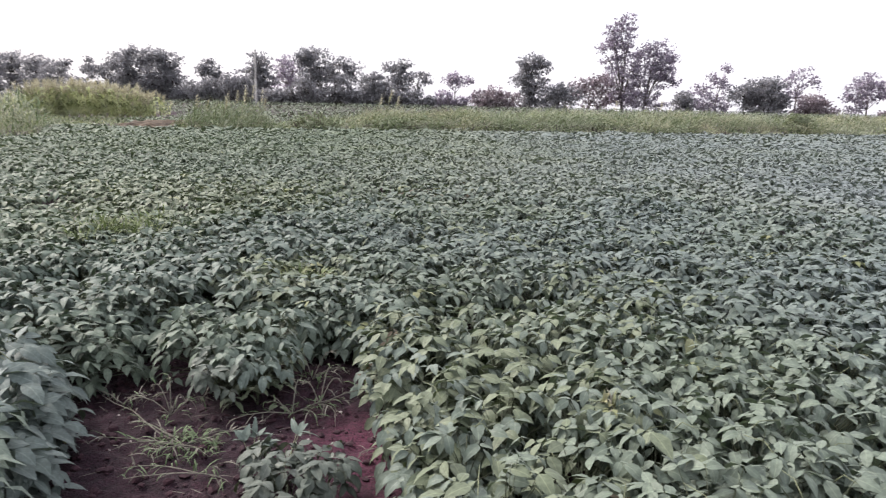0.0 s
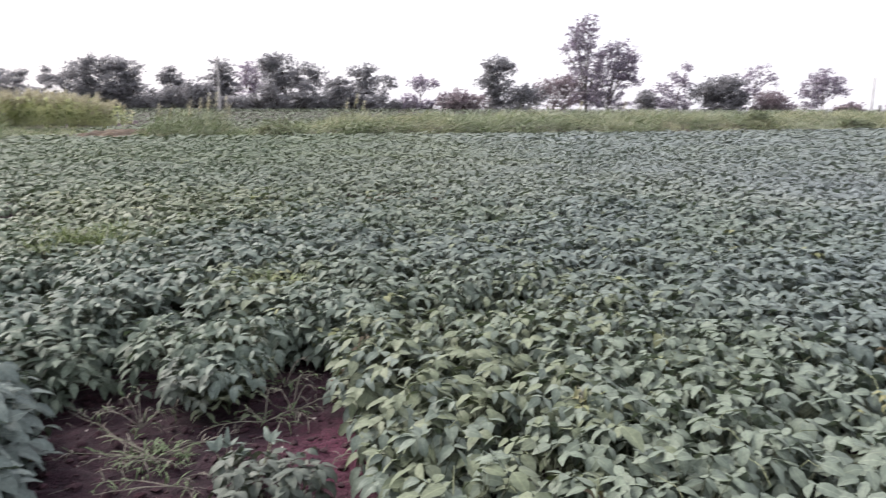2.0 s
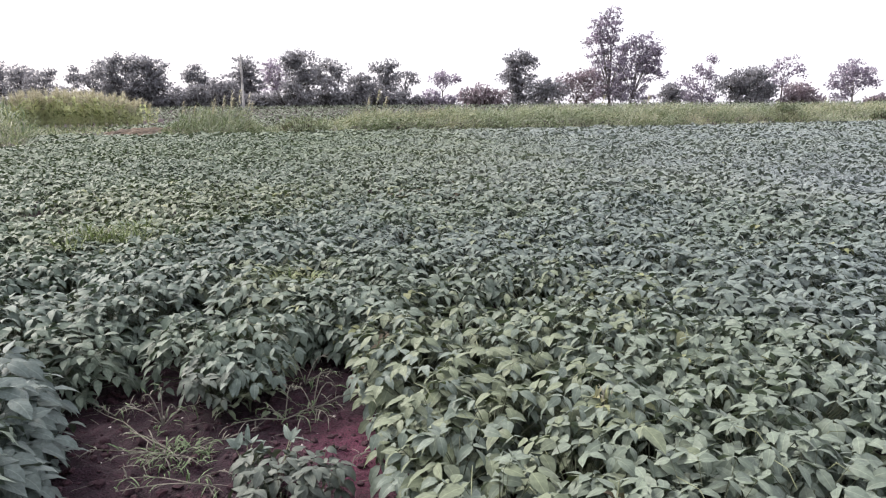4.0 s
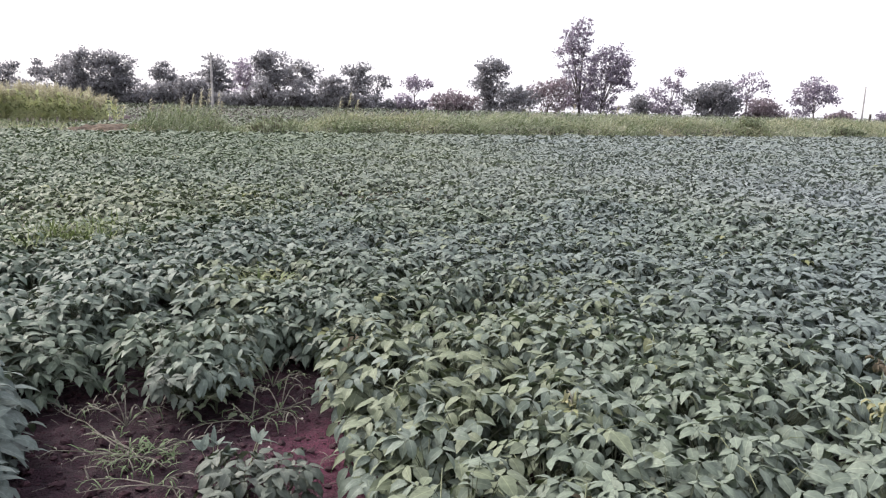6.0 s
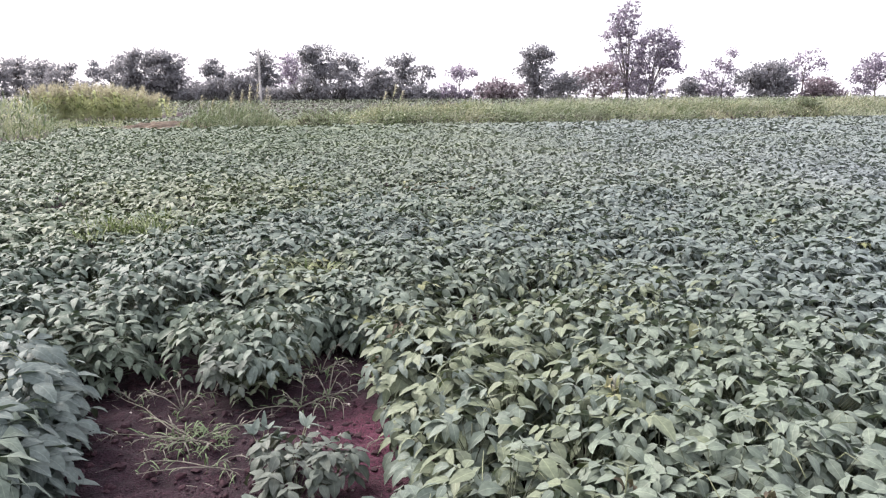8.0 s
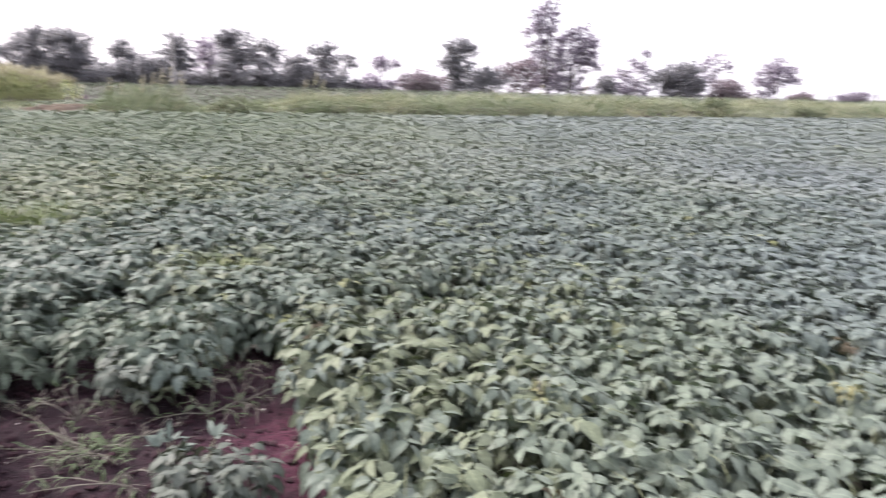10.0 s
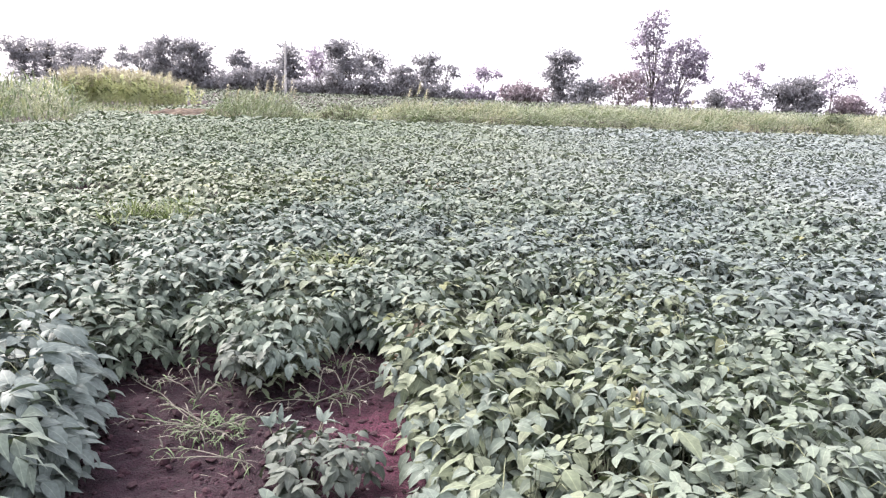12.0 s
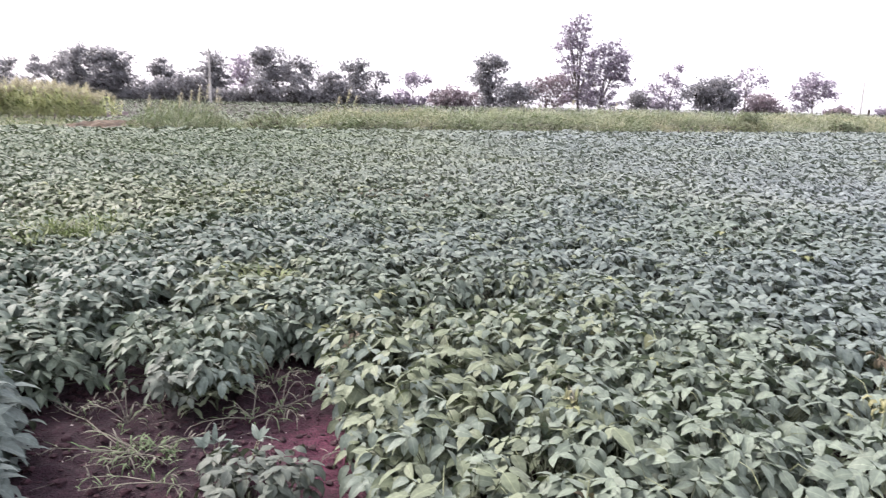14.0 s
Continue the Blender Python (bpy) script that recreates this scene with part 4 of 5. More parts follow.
for k in range(26):
    rng = np.random.default_rng(400 + k)
    grass_tuft("bright green grass weed rising above the soybeans", -2.95 + rng.normal(0, 0.2), 6.42 + rng.normal(0, 0.25), 24, 0.17, 0.75, [GREENWEED, STRAW], 0.1, 450 + k, 0.40, 0.11, 0.011)
for k in range(6):
    rng = np.random.default_rng(500 + k)
    grass_tuft("yellow-green weed among the soybeans", -1.06 + rng.normal(0, 0.13), 4.92 + rng.normal(0, 0.1), 14, 0.13, 0.7, [GREENWEED, PALE], 0.4, 550 + k, 0.36, 0.09, 0.014)
grass_tuft("yellow withered pods and stalks in the soybeans", 0.67, 2.54, 18, 0.09, 0.7, [PALE, STRAW], 0.3, 600, 0.42, 0.03, 0.008)


def reed(x, y, h, seed):
    """A tall bent grass stalk with a pale plume."""
    rng = np.random.default_rng(seed)
    thing = tagged(new("reed"), "tall bent reed with a pale plume on the bund", "reed", "reeds on the bund")
    thing.location = (x, y, float(ground_height(x, y)))
    q = rng.uniform(-0.6, 0.9)
    tip = np.array([0.22 * math.cos(q), 0.22 * math.sin(q), h])
    v, t, u = limb([(0, 0, -0.05), tip * (0.3, 0.3, 0.6), tip], (0.016, 0.013, 0.008), 4)
    part("stalk", mesh_of("stalk", v, t, [STRAW], uv=u), thing)
    n = 34
    f = rng.uniform(0.68, 1.0, n)
    v, t, u = blades(tip * np.stack([f, f, f], 1), rng.normal(q, 0.8, n), rng.uniform(0.4, 1.3, n), rng.uniform(0.6, 1.6, n), rng.uniform(0.16, 0.32, n), np.full(n, 0.055), np.full(n, 0.2), np.zeros(n), 1)
    part("plume", mesh_of("plume", v, t, [TASSEL], uv=u), thing, "feathery pale plume")
    n = 7
    f = rng.uniform(0.2, 0.75, n)
    v, t, u = blades(tip * np.stack([f * f, f * f, f], 1), rng.uniform(0, 6.28, n), rng.uniform(0.9, 1.3, n), rng.uniform(1.0, 2.0, n), rng.uniform(0.4, 0.7, n), np.full(n, 0.035), np.full(n, 0.2), np.zeros(n), 2)
    part("blade", mesh_of("blade", v, t, [BUND], uv=u), thing)


for k, (x, h) in enumerate([(-12.3, 1.75), (-11.9, 1.55), (-11.2, 1.95), (-10.9, 1.7), (-10.6, 2.1), (-10.35, 2.3), (-10.1, 2.0), (-9.85, 2.4), (-9.55, 2.2), (-9.2, 1.7), (-3.6, 1.6), (-3.1, 1.75), (-2.7, 1.55), (9.5, 1.5), (12.5, 1.45)]):
    reed(x, float(field_edge(np.array(x))) + 2.0 + 0.5 * (k % 3), h, 640 + k)


# ---- maize stand ----
def maize_plant(seed):
    """A maize plant with long arching leaves and a tassel."""
    rng = np.random.default_rng(seed)
    h = 2.0
    thing = tagged(new("maize_plant"), "pale green maize plant with tan tassel", "maize plant", "maize plants in the stand")
    v, t, u = limb([(0, 0, 0), (0.02, 0.01, 1.0), (0.03, 0, h)], (0.016, 0.013, 0.008), 5)
    part("stalk", mesh_of("stalk", v, t, [MAIZE], uv=u), thing)
    n = 9
    z = np.linspace(0.15, 1.5, n)
    az = np.arange(n) * math.pi + rng.normal(0, 0.5, n)
    v, t, u = blades(np.stack([np.zeros(n), np.zeros(n), z], 1), az, rng.uniform(0.95, 1.35, n), rng.uniform(1.0, 1.9, n), rng.uniform(0.55, 0.9, n), np.full(n, 0.155), np.full(n, 0.3), np.zeros(n), 3)
    part("foliage", mesh_of("foliage", v, t, [MAIZE], uv=u), thing)
    n = 30
    v, t, u = blades(np.stack([np.zeros(n), np.zeros(n), h - 0.36 + 0.011 * np.arange(n)], 1), rng.uniform(0, 6.28, n), rng.uniform(0.7, 1.5, n), rng.uniform(0.2, 1.3, n), rng.uniform(0.25, 0.6, n), np.full(n, 0.05), np.full(n, 0.2), np.zeros(n), 1)
    part("tassel", mesh_of("tassel", v, t, [TASSEL], uv=u), thing, "dry tan tassel")
    return thing


MODELS = [maize_plant(700 + k) for k in range(5)]
rng = np.random.default_rng(31)
for k in range(250):
    x = -20.7 - 9.3 * rng.uniform(0, 1)
    y = 49.5 + 4.5 * rng.uniform(0, 1) ** 1.4 + 0.1 * (x + 20)
    s = rng.uniform(0.9, 1.2) * min(1.0, 0.62 + 0.17 * (-20.6 - x)) * (0.95 if x < -28 else 1.0)
    m = pose(x, y, float(ground_height(x, y)), rng.uniform(-6, 6), rng.uniform(-6, 6), rng.uniform(0, 360)) @ Matrix.Diagonal((1, 1, s, 1))
    if k < 5:
        MODELS[k].matrix_basis = m
    else:
        copy_thing(MODELS[k % 5], m)


# ---- trees ----
def crown(lobes, density, rng, size=0.33, cluster=0.46):
    """Leaves in flattened tufts at the twig ends, thick at the skin of each lobe, with gaps between the tufts."""
    spots = []
    for dx, z, rx, rz in lobes:
        n = max(7, int(17 * density * (rx * rz + 0.35 * rx) + 4))
        d = rng.normal(0, 1, (n, 3))
        d /= np.linalg.norm(d, axis=1, keepdims=True)
        d *= rng.uniform(0.4, 1.04, (n, 1))
        spots.append(np.array([dx, 0, z]) + d * (rx * 1.24, rx, rz * 1.24))
    c = np.concatenate(spots)
    per = 14
    wide = np.repeat(cluster * rng.uniform(0.55, 1.35, len(c)), per)[:, None]
    off = rng.normal(0, 1, (len(c) * per, 3))
    off *= rng.uniform(0, 1, (len(off), 1)) ** 0.45 / np.linalg.norm(off, axis=1, keepdims=True)
    p = np.repeat(c, per, 0) + off * wide * (1.15, 1.15, 0.72)
    n = len(p)
    ln = size * rng.uniform(0.6, 1.3, n)
    way = np.arctan2(off[:, 1], off[:, 0]) + rng.normal(0, 0.7, n)
    return c, blades(p, way, rng.uniform(-1.4, 1.4, n), rng.uniform(0.1, 1.1, n), ln, ln * 0.75, np.full(n, 0.2), rng.uniform(-1.4, 1.4, n), 1)


TREE_SEED = [0]


def tree(label, x, y, density, bark, leaf, lobes):
    TREE_SEED[0] += 1
    rng = np.random.default_rng(900 + TREE_SEED[0])
    thing = tagged(new("tree"), label, "tree", "trees of the far row")
    thing.location = (x, y, float(ground_height(x, y)))
    fill = []
    if leaf is leaf_a and density > 0.7:   # the boughs between the main ones
        for (xa, za, ra, ha), (xb, zb, rb, hb) in zip(lobes, lobes[1:]):
            fill.append(((xa + xb) / 2, (za + zb) / 2, 0.5 * min(ra, rb), 0.5 * min(ha, hb)))
    clumps, (v, t, u) = crown(lobes + fill, density * (0.67 if leaf is leaf_b else 0.92), rng)
    top = max(z + rz * 0.5 for _, z, _, rz in lobes)
    fork = min(0.45 * top, min(z for _, z, _, _ in lobes) + 0.2)
    r = 0.06 + 0.014 * top
    mid = np.mean([l[0] for l in lobes])
    bits = [limb([(0, 0, -0.1), (0.05, 0.03, fork * 0.5), (0.1 * mid, 0, fork)], (r * 1.1, r * 0.8, r * 0.65), 7)]
    for dx, z, rx, rz in lobes:
        elbow = (0.1 * mid + (dx - 0.1 * mid) * 0.45, rng.uniform(-0.4, 0.4), fork + (z - fork) * 0.6)
        bits.append(limb([(0.1 * mid, 0, fork - 0.05), elbow, (dx, rng.uniform(-0.3, 0.3), z)], (r * 0.45, r * 0.28, r * 0.13), 5))
    near = np.argmin(((clumps[:, None] - np.array([(l[0], 0, l[1]) for l in lobes])[None]) ** 2).sum(-1), 1)
    hubs = np.array([(l[0], 0, l[1]) for l in lobes])[near]
    bits.append(tubes(hubs, clumps, r * 0.12, 0.012, 3))
    tv, tt, tu, _ = joined(bits)
    part("trunk", mesh_of("trunk", tv, tt, [bark], uv=tu), thing, "trunk and bare limbs")
    part("crown", mesh_of("crown", v, t, [leaf], uv=u), thing)


def bush(label, x, y, density, bark, leaf, lobes, size=0.36, cluster=0.42):
    TREE_SEED[0] += 1
    rng = np.random.default_rng(900 + TREE_SEED[0])
    thing = tagged(new("bush"), label, "bush", "bushes of the far row")
    thing.location = (x, y, float(ground_height(x, y)))
    density *= 0.8
    if len(lobes) > 4:   # an uneven hedge
        lobes = [(dx + rng.uniform(-0.5, 0.5), z * g, rx, rz * g) for (dx, z, rx, rz), g in zip(lobes, rng.uniform(0.65, 1.65, len(lobes)))]
    low = [(dx, max(0.5, z * 0.4), rx * 0.9, max(0.5, z * 0.4)) for dx, z, rx, rz in lobes]
    clumps, (v, t, u) = crown(lobes + low, density, rng, size, cluster)
    roots = clumps * (0.6, 0.6, 0) + (0, 0, -0.05)
    tv, tt, tu = tubes(roots, clumps, 0.035, 0.012, 3)
    part("stem", mesh_of("stem", tv, tt, [bark], uv=tu), thing)
    part("crown", mesh_of("crown", v, t, [leaf], uv=u), thing)


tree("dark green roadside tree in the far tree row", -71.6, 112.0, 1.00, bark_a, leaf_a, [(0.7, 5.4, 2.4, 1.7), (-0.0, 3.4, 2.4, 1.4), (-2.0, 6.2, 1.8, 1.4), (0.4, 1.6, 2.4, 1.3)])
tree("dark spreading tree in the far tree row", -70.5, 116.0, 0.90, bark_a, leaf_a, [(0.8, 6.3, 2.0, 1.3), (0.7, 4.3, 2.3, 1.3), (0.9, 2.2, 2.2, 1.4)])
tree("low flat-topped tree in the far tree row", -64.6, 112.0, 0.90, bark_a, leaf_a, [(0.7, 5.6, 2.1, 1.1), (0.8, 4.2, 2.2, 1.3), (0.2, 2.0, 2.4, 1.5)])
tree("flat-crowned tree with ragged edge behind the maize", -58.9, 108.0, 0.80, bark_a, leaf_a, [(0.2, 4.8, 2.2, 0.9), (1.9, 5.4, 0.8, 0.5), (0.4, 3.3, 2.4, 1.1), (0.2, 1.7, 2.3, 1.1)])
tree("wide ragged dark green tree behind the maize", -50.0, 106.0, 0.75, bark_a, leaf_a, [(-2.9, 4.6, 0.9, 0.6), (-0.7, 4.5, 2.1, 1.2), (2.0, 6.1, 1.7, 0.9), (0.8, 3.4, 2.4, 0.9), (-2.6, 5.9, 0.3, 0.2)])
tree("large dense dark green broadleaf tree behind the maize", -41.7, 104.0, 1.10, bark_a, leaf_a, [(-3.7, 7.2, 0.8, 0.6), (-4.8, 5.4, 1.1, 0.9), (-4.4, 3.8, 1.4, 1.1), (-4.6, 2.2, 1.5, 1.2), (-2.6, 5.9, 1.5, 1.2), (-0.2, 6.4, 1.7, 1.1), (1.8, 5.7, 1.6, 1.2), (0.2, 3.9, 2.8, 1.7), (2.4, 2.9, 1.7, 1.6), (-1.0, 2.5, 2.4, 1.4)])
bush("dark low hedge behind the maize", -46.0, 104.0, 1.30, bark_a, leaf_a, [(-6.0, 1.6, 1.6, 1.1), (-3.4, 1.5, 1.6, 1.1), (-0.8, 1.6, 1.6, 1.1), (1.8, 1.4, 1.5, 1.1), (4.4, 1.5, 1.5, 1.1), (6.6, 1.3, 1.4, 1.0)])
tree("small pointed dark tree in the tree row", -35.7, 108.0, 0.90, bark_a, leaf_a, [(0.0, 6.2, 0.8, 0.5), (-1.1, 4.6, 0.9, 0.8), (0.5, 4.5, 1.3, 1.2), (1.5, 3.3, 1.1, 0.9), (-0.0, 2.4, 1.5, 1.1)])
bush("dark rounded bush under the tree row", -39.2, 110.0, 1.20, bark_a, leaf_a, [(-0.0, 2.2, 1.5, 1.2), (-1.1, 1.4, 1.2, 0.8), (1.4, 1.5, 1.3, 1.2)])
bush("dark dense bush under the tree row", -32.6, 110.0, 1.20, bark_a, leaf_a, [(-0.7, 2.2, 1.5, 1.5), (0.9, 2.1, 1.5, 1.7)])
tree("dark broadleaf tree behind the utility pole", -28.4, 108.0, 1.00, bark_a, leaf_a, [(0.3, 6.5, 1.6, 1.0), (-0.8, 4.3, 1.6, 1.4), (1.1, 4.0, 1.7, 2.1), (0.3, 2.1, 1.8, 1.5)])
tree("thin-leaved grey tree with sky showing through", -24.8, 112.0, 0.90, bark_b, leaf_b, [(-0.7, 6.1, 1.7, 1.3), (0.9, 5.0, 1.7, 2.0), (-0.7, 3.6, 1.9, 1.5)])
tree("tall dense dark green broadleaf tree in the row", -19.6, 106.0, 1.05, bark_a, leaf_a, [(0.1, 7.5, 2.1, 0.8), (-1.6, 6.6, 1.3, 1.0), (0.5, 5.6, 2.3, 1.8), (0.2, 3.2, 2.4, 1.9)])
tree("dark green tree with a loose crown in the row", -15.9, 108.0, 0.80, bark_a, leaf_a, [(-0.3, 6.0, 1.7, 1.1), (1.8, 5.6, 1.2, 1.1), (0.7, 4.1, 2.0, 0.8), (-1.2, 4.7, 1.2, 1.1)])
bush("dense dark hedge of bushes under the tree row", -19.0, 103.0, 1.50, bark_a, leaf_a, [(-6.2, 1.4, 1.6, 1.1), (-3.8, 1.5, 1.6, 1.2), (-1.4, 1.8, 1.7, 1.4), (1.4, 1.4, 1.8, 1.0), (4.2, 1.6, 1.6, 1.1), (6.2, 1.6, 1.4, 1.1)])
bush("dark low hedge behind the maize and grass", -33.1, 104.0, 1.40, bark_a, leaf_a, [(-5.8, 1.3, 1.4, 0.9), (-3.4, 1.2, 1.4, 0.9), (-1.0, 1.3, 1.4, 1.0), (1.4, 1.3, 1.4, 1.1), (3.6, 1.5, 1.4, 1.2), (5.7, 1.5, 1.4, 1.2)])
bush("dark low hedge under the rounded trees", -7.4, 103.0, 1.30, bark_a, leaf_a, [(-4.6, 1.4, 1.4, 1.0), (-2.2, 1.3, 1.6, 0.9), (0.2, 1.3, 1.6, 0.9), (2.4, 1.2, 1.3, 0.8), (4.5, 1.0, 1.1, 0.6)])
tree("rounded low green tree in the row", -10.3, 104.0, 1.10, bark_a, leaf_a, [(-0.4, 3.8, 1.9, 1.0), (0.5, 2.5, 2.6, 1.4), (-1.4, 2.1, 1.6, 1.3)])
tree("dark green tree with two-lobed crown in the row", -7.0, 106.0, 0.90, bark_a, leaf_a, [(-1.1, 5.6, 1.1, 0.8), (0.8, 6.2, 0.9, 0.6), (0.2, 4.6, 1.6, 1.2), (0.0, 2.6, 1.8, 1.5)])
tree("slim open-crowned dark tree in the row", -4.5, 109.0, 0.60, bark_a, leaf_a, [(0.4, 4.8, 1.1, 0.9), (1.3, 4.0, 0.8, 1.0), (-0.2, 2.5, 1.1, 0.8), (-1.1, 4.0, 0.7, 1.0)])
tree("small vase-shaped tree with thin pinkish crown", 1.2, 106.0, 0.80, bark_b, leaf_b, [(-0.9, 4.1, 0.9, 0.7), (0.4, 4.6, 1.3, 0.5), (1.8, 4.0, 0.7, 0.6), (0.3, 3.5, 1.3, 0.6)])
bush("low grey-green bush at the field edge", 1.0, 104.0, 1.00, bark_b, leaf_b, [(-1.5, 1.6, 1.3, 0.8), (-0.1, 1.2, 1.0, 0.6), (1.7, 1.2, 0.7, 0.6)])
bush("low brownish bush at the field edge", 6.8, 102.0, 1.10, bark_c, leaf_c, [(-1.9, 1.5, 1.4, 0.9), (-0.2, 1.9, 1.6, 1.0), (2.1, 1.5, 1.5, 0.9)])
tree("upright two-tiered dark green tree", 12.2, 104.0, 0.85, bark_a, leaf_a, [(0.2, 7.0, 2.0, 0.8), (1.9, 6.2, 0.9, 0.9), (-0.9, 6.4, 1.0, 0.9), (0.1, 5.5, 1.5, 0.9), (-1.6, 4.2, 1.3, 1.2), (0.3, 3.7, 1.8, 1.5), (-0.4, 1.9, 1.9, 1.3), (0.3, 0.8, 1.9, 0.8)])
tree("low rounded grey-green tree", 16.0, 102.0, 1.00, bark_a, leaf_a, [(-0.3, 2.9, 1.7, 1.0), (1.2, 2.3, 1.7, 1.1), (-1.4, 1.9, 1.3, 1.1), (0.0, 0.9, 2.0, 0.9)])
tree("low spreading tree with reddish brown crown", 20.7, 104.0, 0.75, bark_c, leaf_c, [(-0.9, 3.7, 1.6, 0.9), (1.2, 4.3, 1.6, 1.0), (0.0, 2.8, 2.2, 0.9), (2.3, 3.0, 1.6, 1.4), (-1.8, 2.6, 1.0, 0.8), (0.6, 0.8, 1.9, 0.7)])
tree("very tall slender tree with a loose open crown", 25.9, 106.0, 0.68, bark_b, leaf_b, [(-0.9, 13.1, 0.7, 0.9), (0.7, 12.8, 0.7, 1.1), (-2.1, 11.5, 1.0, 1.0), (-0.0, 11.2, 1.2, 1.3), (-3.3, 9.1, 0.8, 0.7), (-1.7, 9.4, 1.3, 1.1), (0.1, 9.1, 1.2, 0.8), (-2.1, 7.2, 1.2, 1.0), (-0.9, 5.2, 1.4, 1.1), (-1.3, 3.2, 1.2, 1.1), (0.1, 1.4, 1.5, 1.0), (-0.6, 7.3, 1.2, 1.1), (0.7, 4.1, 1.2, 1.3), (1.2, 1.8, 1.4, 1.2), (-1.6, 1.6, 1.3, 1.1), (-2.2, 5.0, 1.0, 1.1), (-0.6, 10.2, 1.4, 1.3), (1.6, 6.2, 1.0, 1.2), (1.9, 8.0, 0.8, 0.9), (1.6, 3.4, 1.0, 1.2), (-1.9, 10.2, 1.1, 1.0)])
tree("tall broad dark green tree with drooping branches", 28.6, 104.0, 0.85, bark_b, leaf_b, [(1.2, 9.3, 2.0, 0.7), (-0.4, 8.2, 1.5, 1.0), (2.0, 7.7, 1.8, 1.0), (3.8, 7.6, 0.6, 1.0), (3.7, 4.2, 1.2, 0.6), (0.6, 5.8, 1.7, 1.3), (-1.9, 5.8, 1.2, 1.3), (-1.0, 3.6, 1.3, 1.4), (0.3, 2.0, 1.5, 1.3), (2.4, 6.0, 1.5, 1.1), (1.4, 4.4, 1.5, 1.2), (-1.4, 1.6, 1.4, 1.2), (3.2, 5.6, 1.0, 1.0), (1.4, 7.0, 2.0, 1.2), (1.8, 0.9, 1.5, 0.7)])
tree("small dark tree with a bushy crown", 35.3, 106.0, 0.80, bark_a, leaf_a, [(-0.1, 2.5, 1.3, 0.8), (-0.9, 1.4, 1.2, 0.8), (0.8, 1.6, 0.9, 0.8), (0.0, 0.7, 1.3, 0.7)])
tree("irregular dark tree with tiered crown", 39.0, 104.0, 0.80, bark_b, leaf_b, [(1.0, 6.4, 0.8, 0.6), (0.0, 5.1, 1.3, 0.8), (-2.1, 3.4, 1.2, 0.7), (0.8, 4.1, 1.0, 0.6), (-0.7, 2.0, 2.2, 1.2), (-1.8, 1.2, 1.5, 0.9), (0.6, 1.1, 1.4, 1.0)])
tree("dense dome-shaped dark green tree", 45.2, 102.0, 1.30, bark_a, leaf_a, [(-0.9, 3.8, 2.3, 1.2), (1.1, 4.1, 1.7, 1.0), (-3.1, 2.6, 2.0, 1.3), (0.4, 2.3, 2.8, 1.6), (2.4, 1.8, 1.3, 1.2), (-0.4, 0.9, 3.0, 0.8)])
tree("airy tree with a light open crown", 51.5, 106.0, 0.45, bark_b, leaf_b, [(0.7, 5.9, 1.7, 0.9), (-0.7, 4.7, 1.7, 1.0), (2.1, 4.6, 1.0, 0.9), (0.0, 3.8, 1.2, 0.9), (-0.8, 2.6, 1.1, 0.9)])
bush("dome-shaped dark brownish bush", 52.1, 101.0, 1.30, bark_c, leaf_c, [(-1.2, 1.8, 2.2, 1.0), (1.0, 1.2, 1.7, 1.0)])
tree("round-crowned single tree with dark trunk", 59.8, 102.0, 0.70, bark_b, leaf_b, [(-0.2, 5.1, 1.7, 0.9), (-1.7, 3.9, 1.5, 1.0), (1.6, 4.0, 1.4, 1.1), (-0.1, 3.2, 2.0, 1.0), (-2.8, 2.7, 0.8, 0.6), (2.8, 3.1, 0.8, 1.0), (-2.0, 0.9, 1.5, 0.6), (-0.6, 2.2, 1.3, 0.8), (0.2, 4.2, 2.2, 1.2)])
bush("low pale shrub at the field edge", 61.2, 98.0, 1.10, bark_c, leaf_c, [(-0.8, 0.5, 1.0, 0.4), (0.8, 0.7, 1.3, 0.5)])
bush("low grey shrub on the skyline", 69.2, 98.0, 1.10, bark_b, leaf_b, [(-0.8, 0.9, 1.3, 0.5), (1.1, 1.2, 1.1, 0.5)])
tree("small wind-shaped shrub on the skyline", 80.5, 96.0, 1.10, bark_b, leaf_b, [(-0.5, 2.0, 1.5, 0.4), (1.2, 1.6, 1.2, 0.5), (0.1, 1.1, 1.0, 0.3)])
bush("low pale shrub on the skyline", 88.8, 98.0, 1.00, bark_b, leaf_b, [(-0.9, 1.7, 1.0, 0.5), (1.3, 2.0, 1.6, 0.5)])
bush("dark green shrub growing on the grassy bund", 22.3, 45.0, 7.0, bark_c, SHRUB, [(-0.3, 0.8, 0.5, 0.45), (0.3, 0.65, 0.5, 0.4)], 0.11, 0.1)
bush("low leafy shrub on the grassy bund", 29.6, 46.5, 6.0, bark_c, SHRUB, [(-0.5, 0.75, 0.5, 0.35), (0.4, 0.65, 0.6, 0.4), (0.9, 0.4, 0.4, 0.3)], 0.11, 0.1)
bush("rounded green weed clump on the bund", -6.4, 35.2, 5.0, bark_c, SHRUB, [(-0.5, 0.4, 0.7, 0.22), (0.5, 0.35, 0.7, 0.2)], 0.11, 0.1)


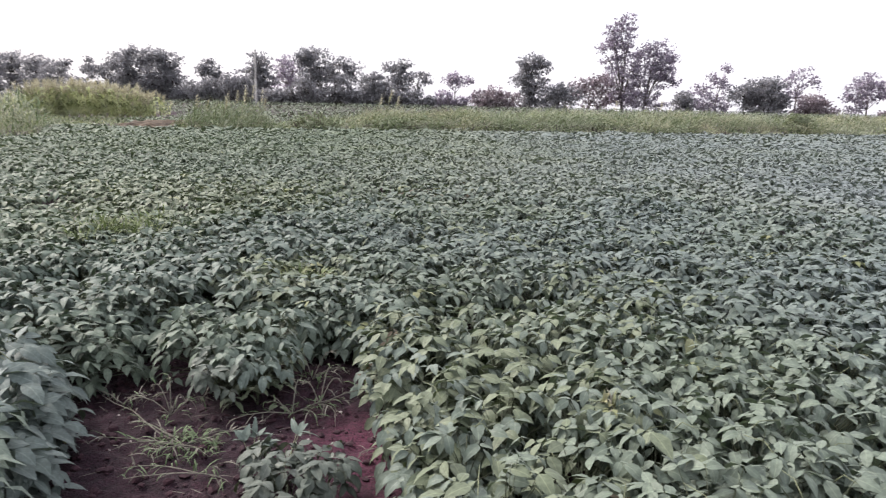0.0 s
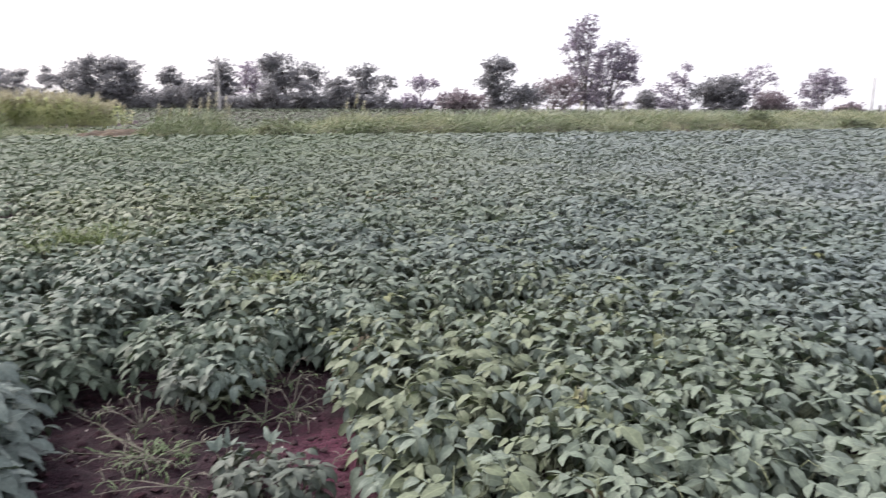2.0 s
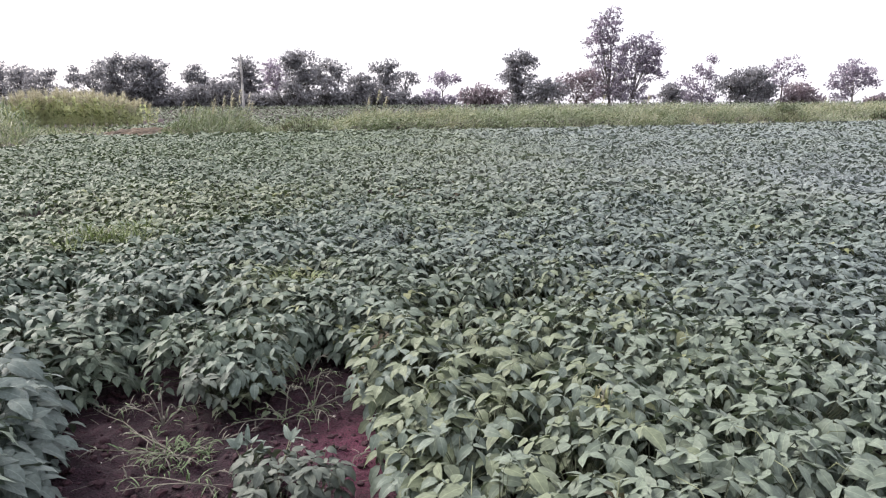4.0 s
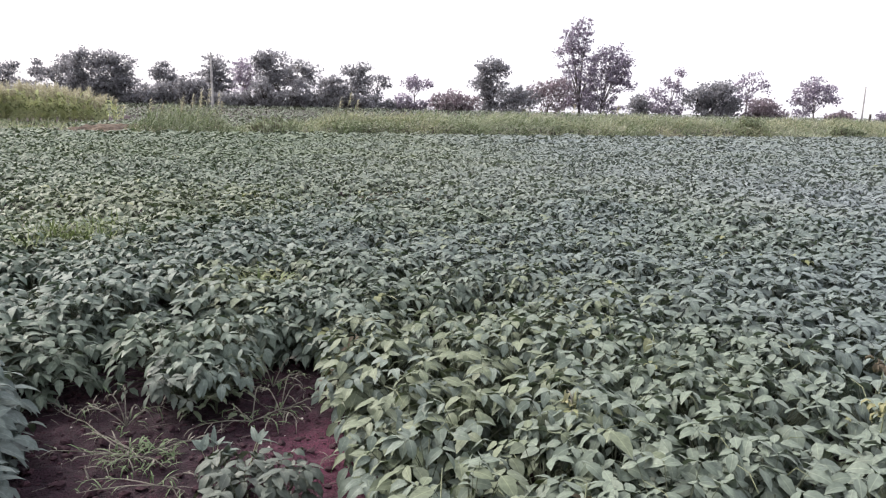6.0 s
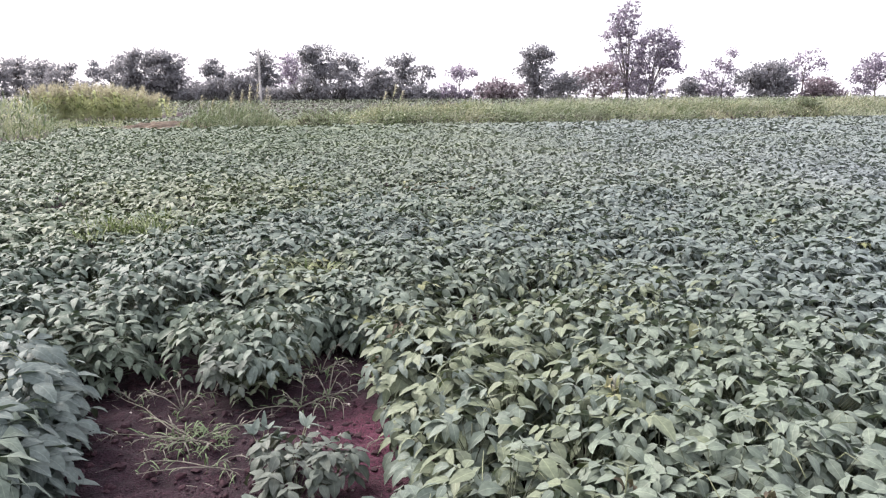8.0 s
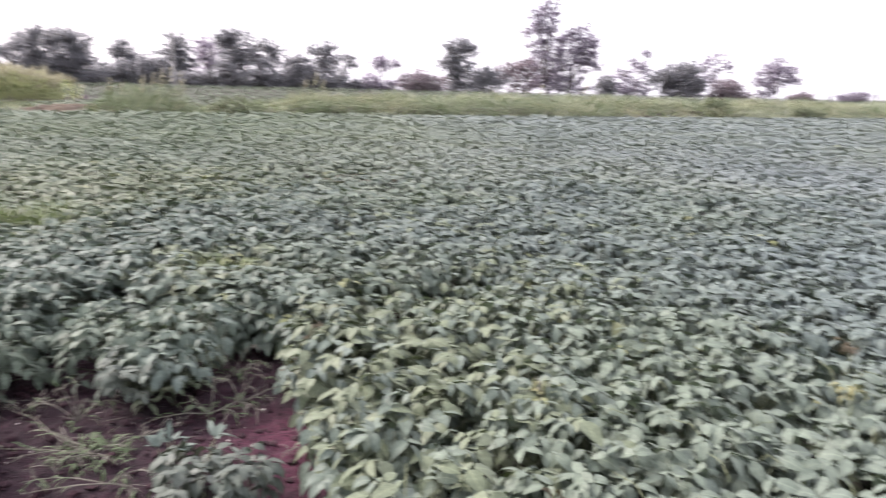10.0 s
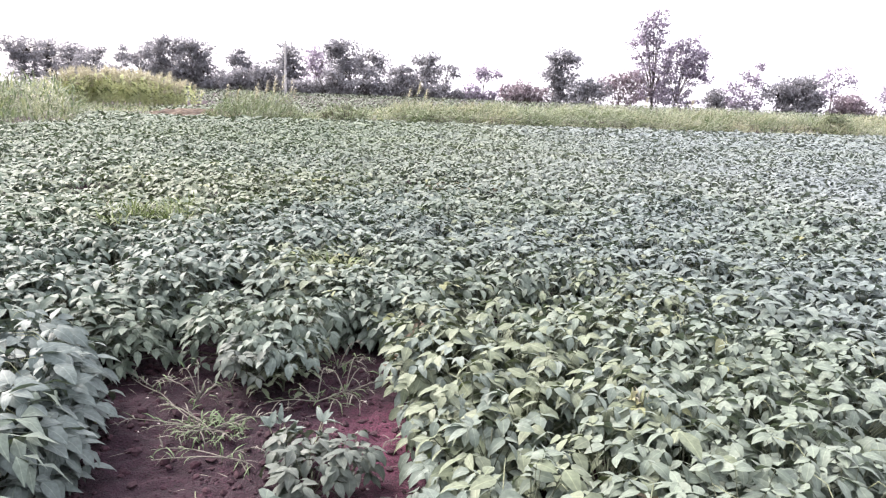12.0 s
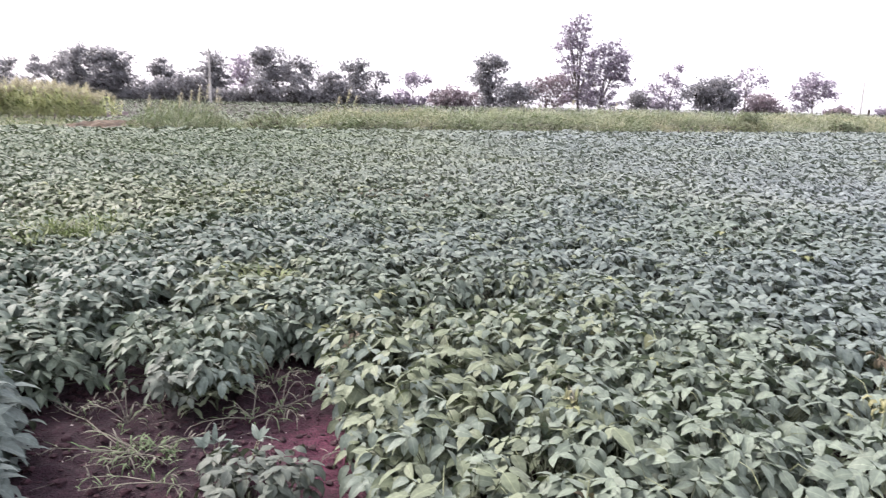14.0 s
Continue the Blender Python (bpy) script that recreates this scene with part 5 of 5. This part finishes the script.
# ---- poles and posts ----
def utility_pole(label, x, y, h, r, mat, arm):
    thing = tagged(new("utility_pole"), label, "utility pole", "utility poles along the fields")
    thing.location = (x, y, float(ground_height(x, y)))
    v, t, u = limb([(0, 0, -0.2), (0, 0, h * 0.5), (0, 0, h)], (r, r * 0.85, r * 0.7), 8)
    part("shaft", mesh_of("shaft", v, t, [mat], uv=u), thing)
    if arm:
        v, t, u = tubes([(-arm, 0, h - 0.35)], [(arm, 0, h - 0.35)], 0.05, 0.05, 4)
        bar = part("crossarm", mesh_of("crossarm", v, t, [METAL], uv=u), thing, "short iron crossarm")
        for dx in (-arm, 0.0, arm):
            z = h if dx == 0 else h - 0.32
            v, t, u = limb([(dx, 0, z - 0.02), (dx, 0, z + 0.1), (dx, 0, z + 0.2)], (0.06, 0.08, 0.03), 6)
            part("insulator", mesh_of("insulator", v, t, [CONCRETE], uv=u), bar, "small insulator")


utility_pole("pale concrete utility pole before the tree row", -24.4, 92.0, 6.9, 0.17, CONCRETE, 0.3)
utility_pole("thin distant utility pole on the skyline", 65.9, 100.0, 4.95, 0.12, CONCRETE, 0.0)
utility_pole("slender grey utility pole on the skyline", 60.3, 80.0, 8.15, 0.15, CONCRETE, 0.3)


def fence_post(x, y, h):
    thing = tagged(new("fence_post"), "short dark wooden fence post", "fence post", "fence posts on the skyline")
    thing.location = (x, y, float(ground_height(x, y)))
    v, t, u = limb([(0, 0, -0.1), (0.03, 0, h * 0.6), (0.02, 0, h)], (0.16, 0.15, 0.13), 6)
    part("shaft", mesh_of("shaft", v, t, [bark_a], uv=u), thing)


for x, y, h in ((60.4, 90, 1.25), (66.9, 90, 1.6), (73.0, 90, 1.65)):
    fence_post(x, y, h)


# ---- clods, stones and litter on the bare soil ----
def lumps(name, label, x, y, r, mat, seed, category):
    rng = np.random.default_rng(seed)
    bm = bmesh.new()
    bmesh.ops.create_icosphere(bm, subdivisions=1, radius=1.0)
    base = np.array([v.co[:] for v in bm.verts])
    tri = np.array([[v.index for v in f.verts] for f in bm.faces])
    bm.free()
    n = len(x)
    v = base[None] * rng.uniform(0.65, 1.3, (n, len(base), 1)) * r[:, None, None] * np.array([1, 1, 0.65])
    z = soil_relief(x, y)
    v = v + np.stack([x, y, z + r * 0.25], 1)[:, None]
    t = tri[None] + (np.arange(n) * len(base))[:, None, None]
    tagged(new(name, mesh_of(name, v.reshape(-1, 3), t.reshape(-1, 3), [mat], smooth=False)), label, category, kind="stuff")


rng = np.random.default_rng(41)
n = 2800
x, y = rng.uniform(-2.2, 0.2, n), rng.uniform(2.0, 4.3, n)
r = 0.004 + 0.022 * rng.uniform(0, 1, n) ** 3.5
lumps("soil_clods", "crumbly red-brown clods on the bare soil", x, y, r, CLOD, 42, "soil")
x, y = rng.uniform(-1.6, -0.2, 24), rng.uniform(2.4, 3.8, 24)
lumps("pale_stones", "small pale stones on the soil", x, y, rng.uniform(0.004, 0.009, 24), STONE, 43, "stone")
n = 150
x, y = rng.uniform(-2.0, 0.0, n), rng.uniform(2.2, 4.0, n)
v, t, u = blades(np.stack([x, y, np.full(n, 0.018)], 1), rng.uniform(0, 6.28, n), rng.uniform(-0.02, 0.12, n), rng.uniform(0, 0.2, n), rng.uniform(0.03, 0.14, n), np.full(n, 0.004), np.full(n, 0.2), np.zeros(n), 2)
tagged(new("straw_litter", mesh_of("straw_litter", v, t, [RUNNER], uv=u)), "dry straw and stalks scattered on bare soil", "litter", kind="stuff")
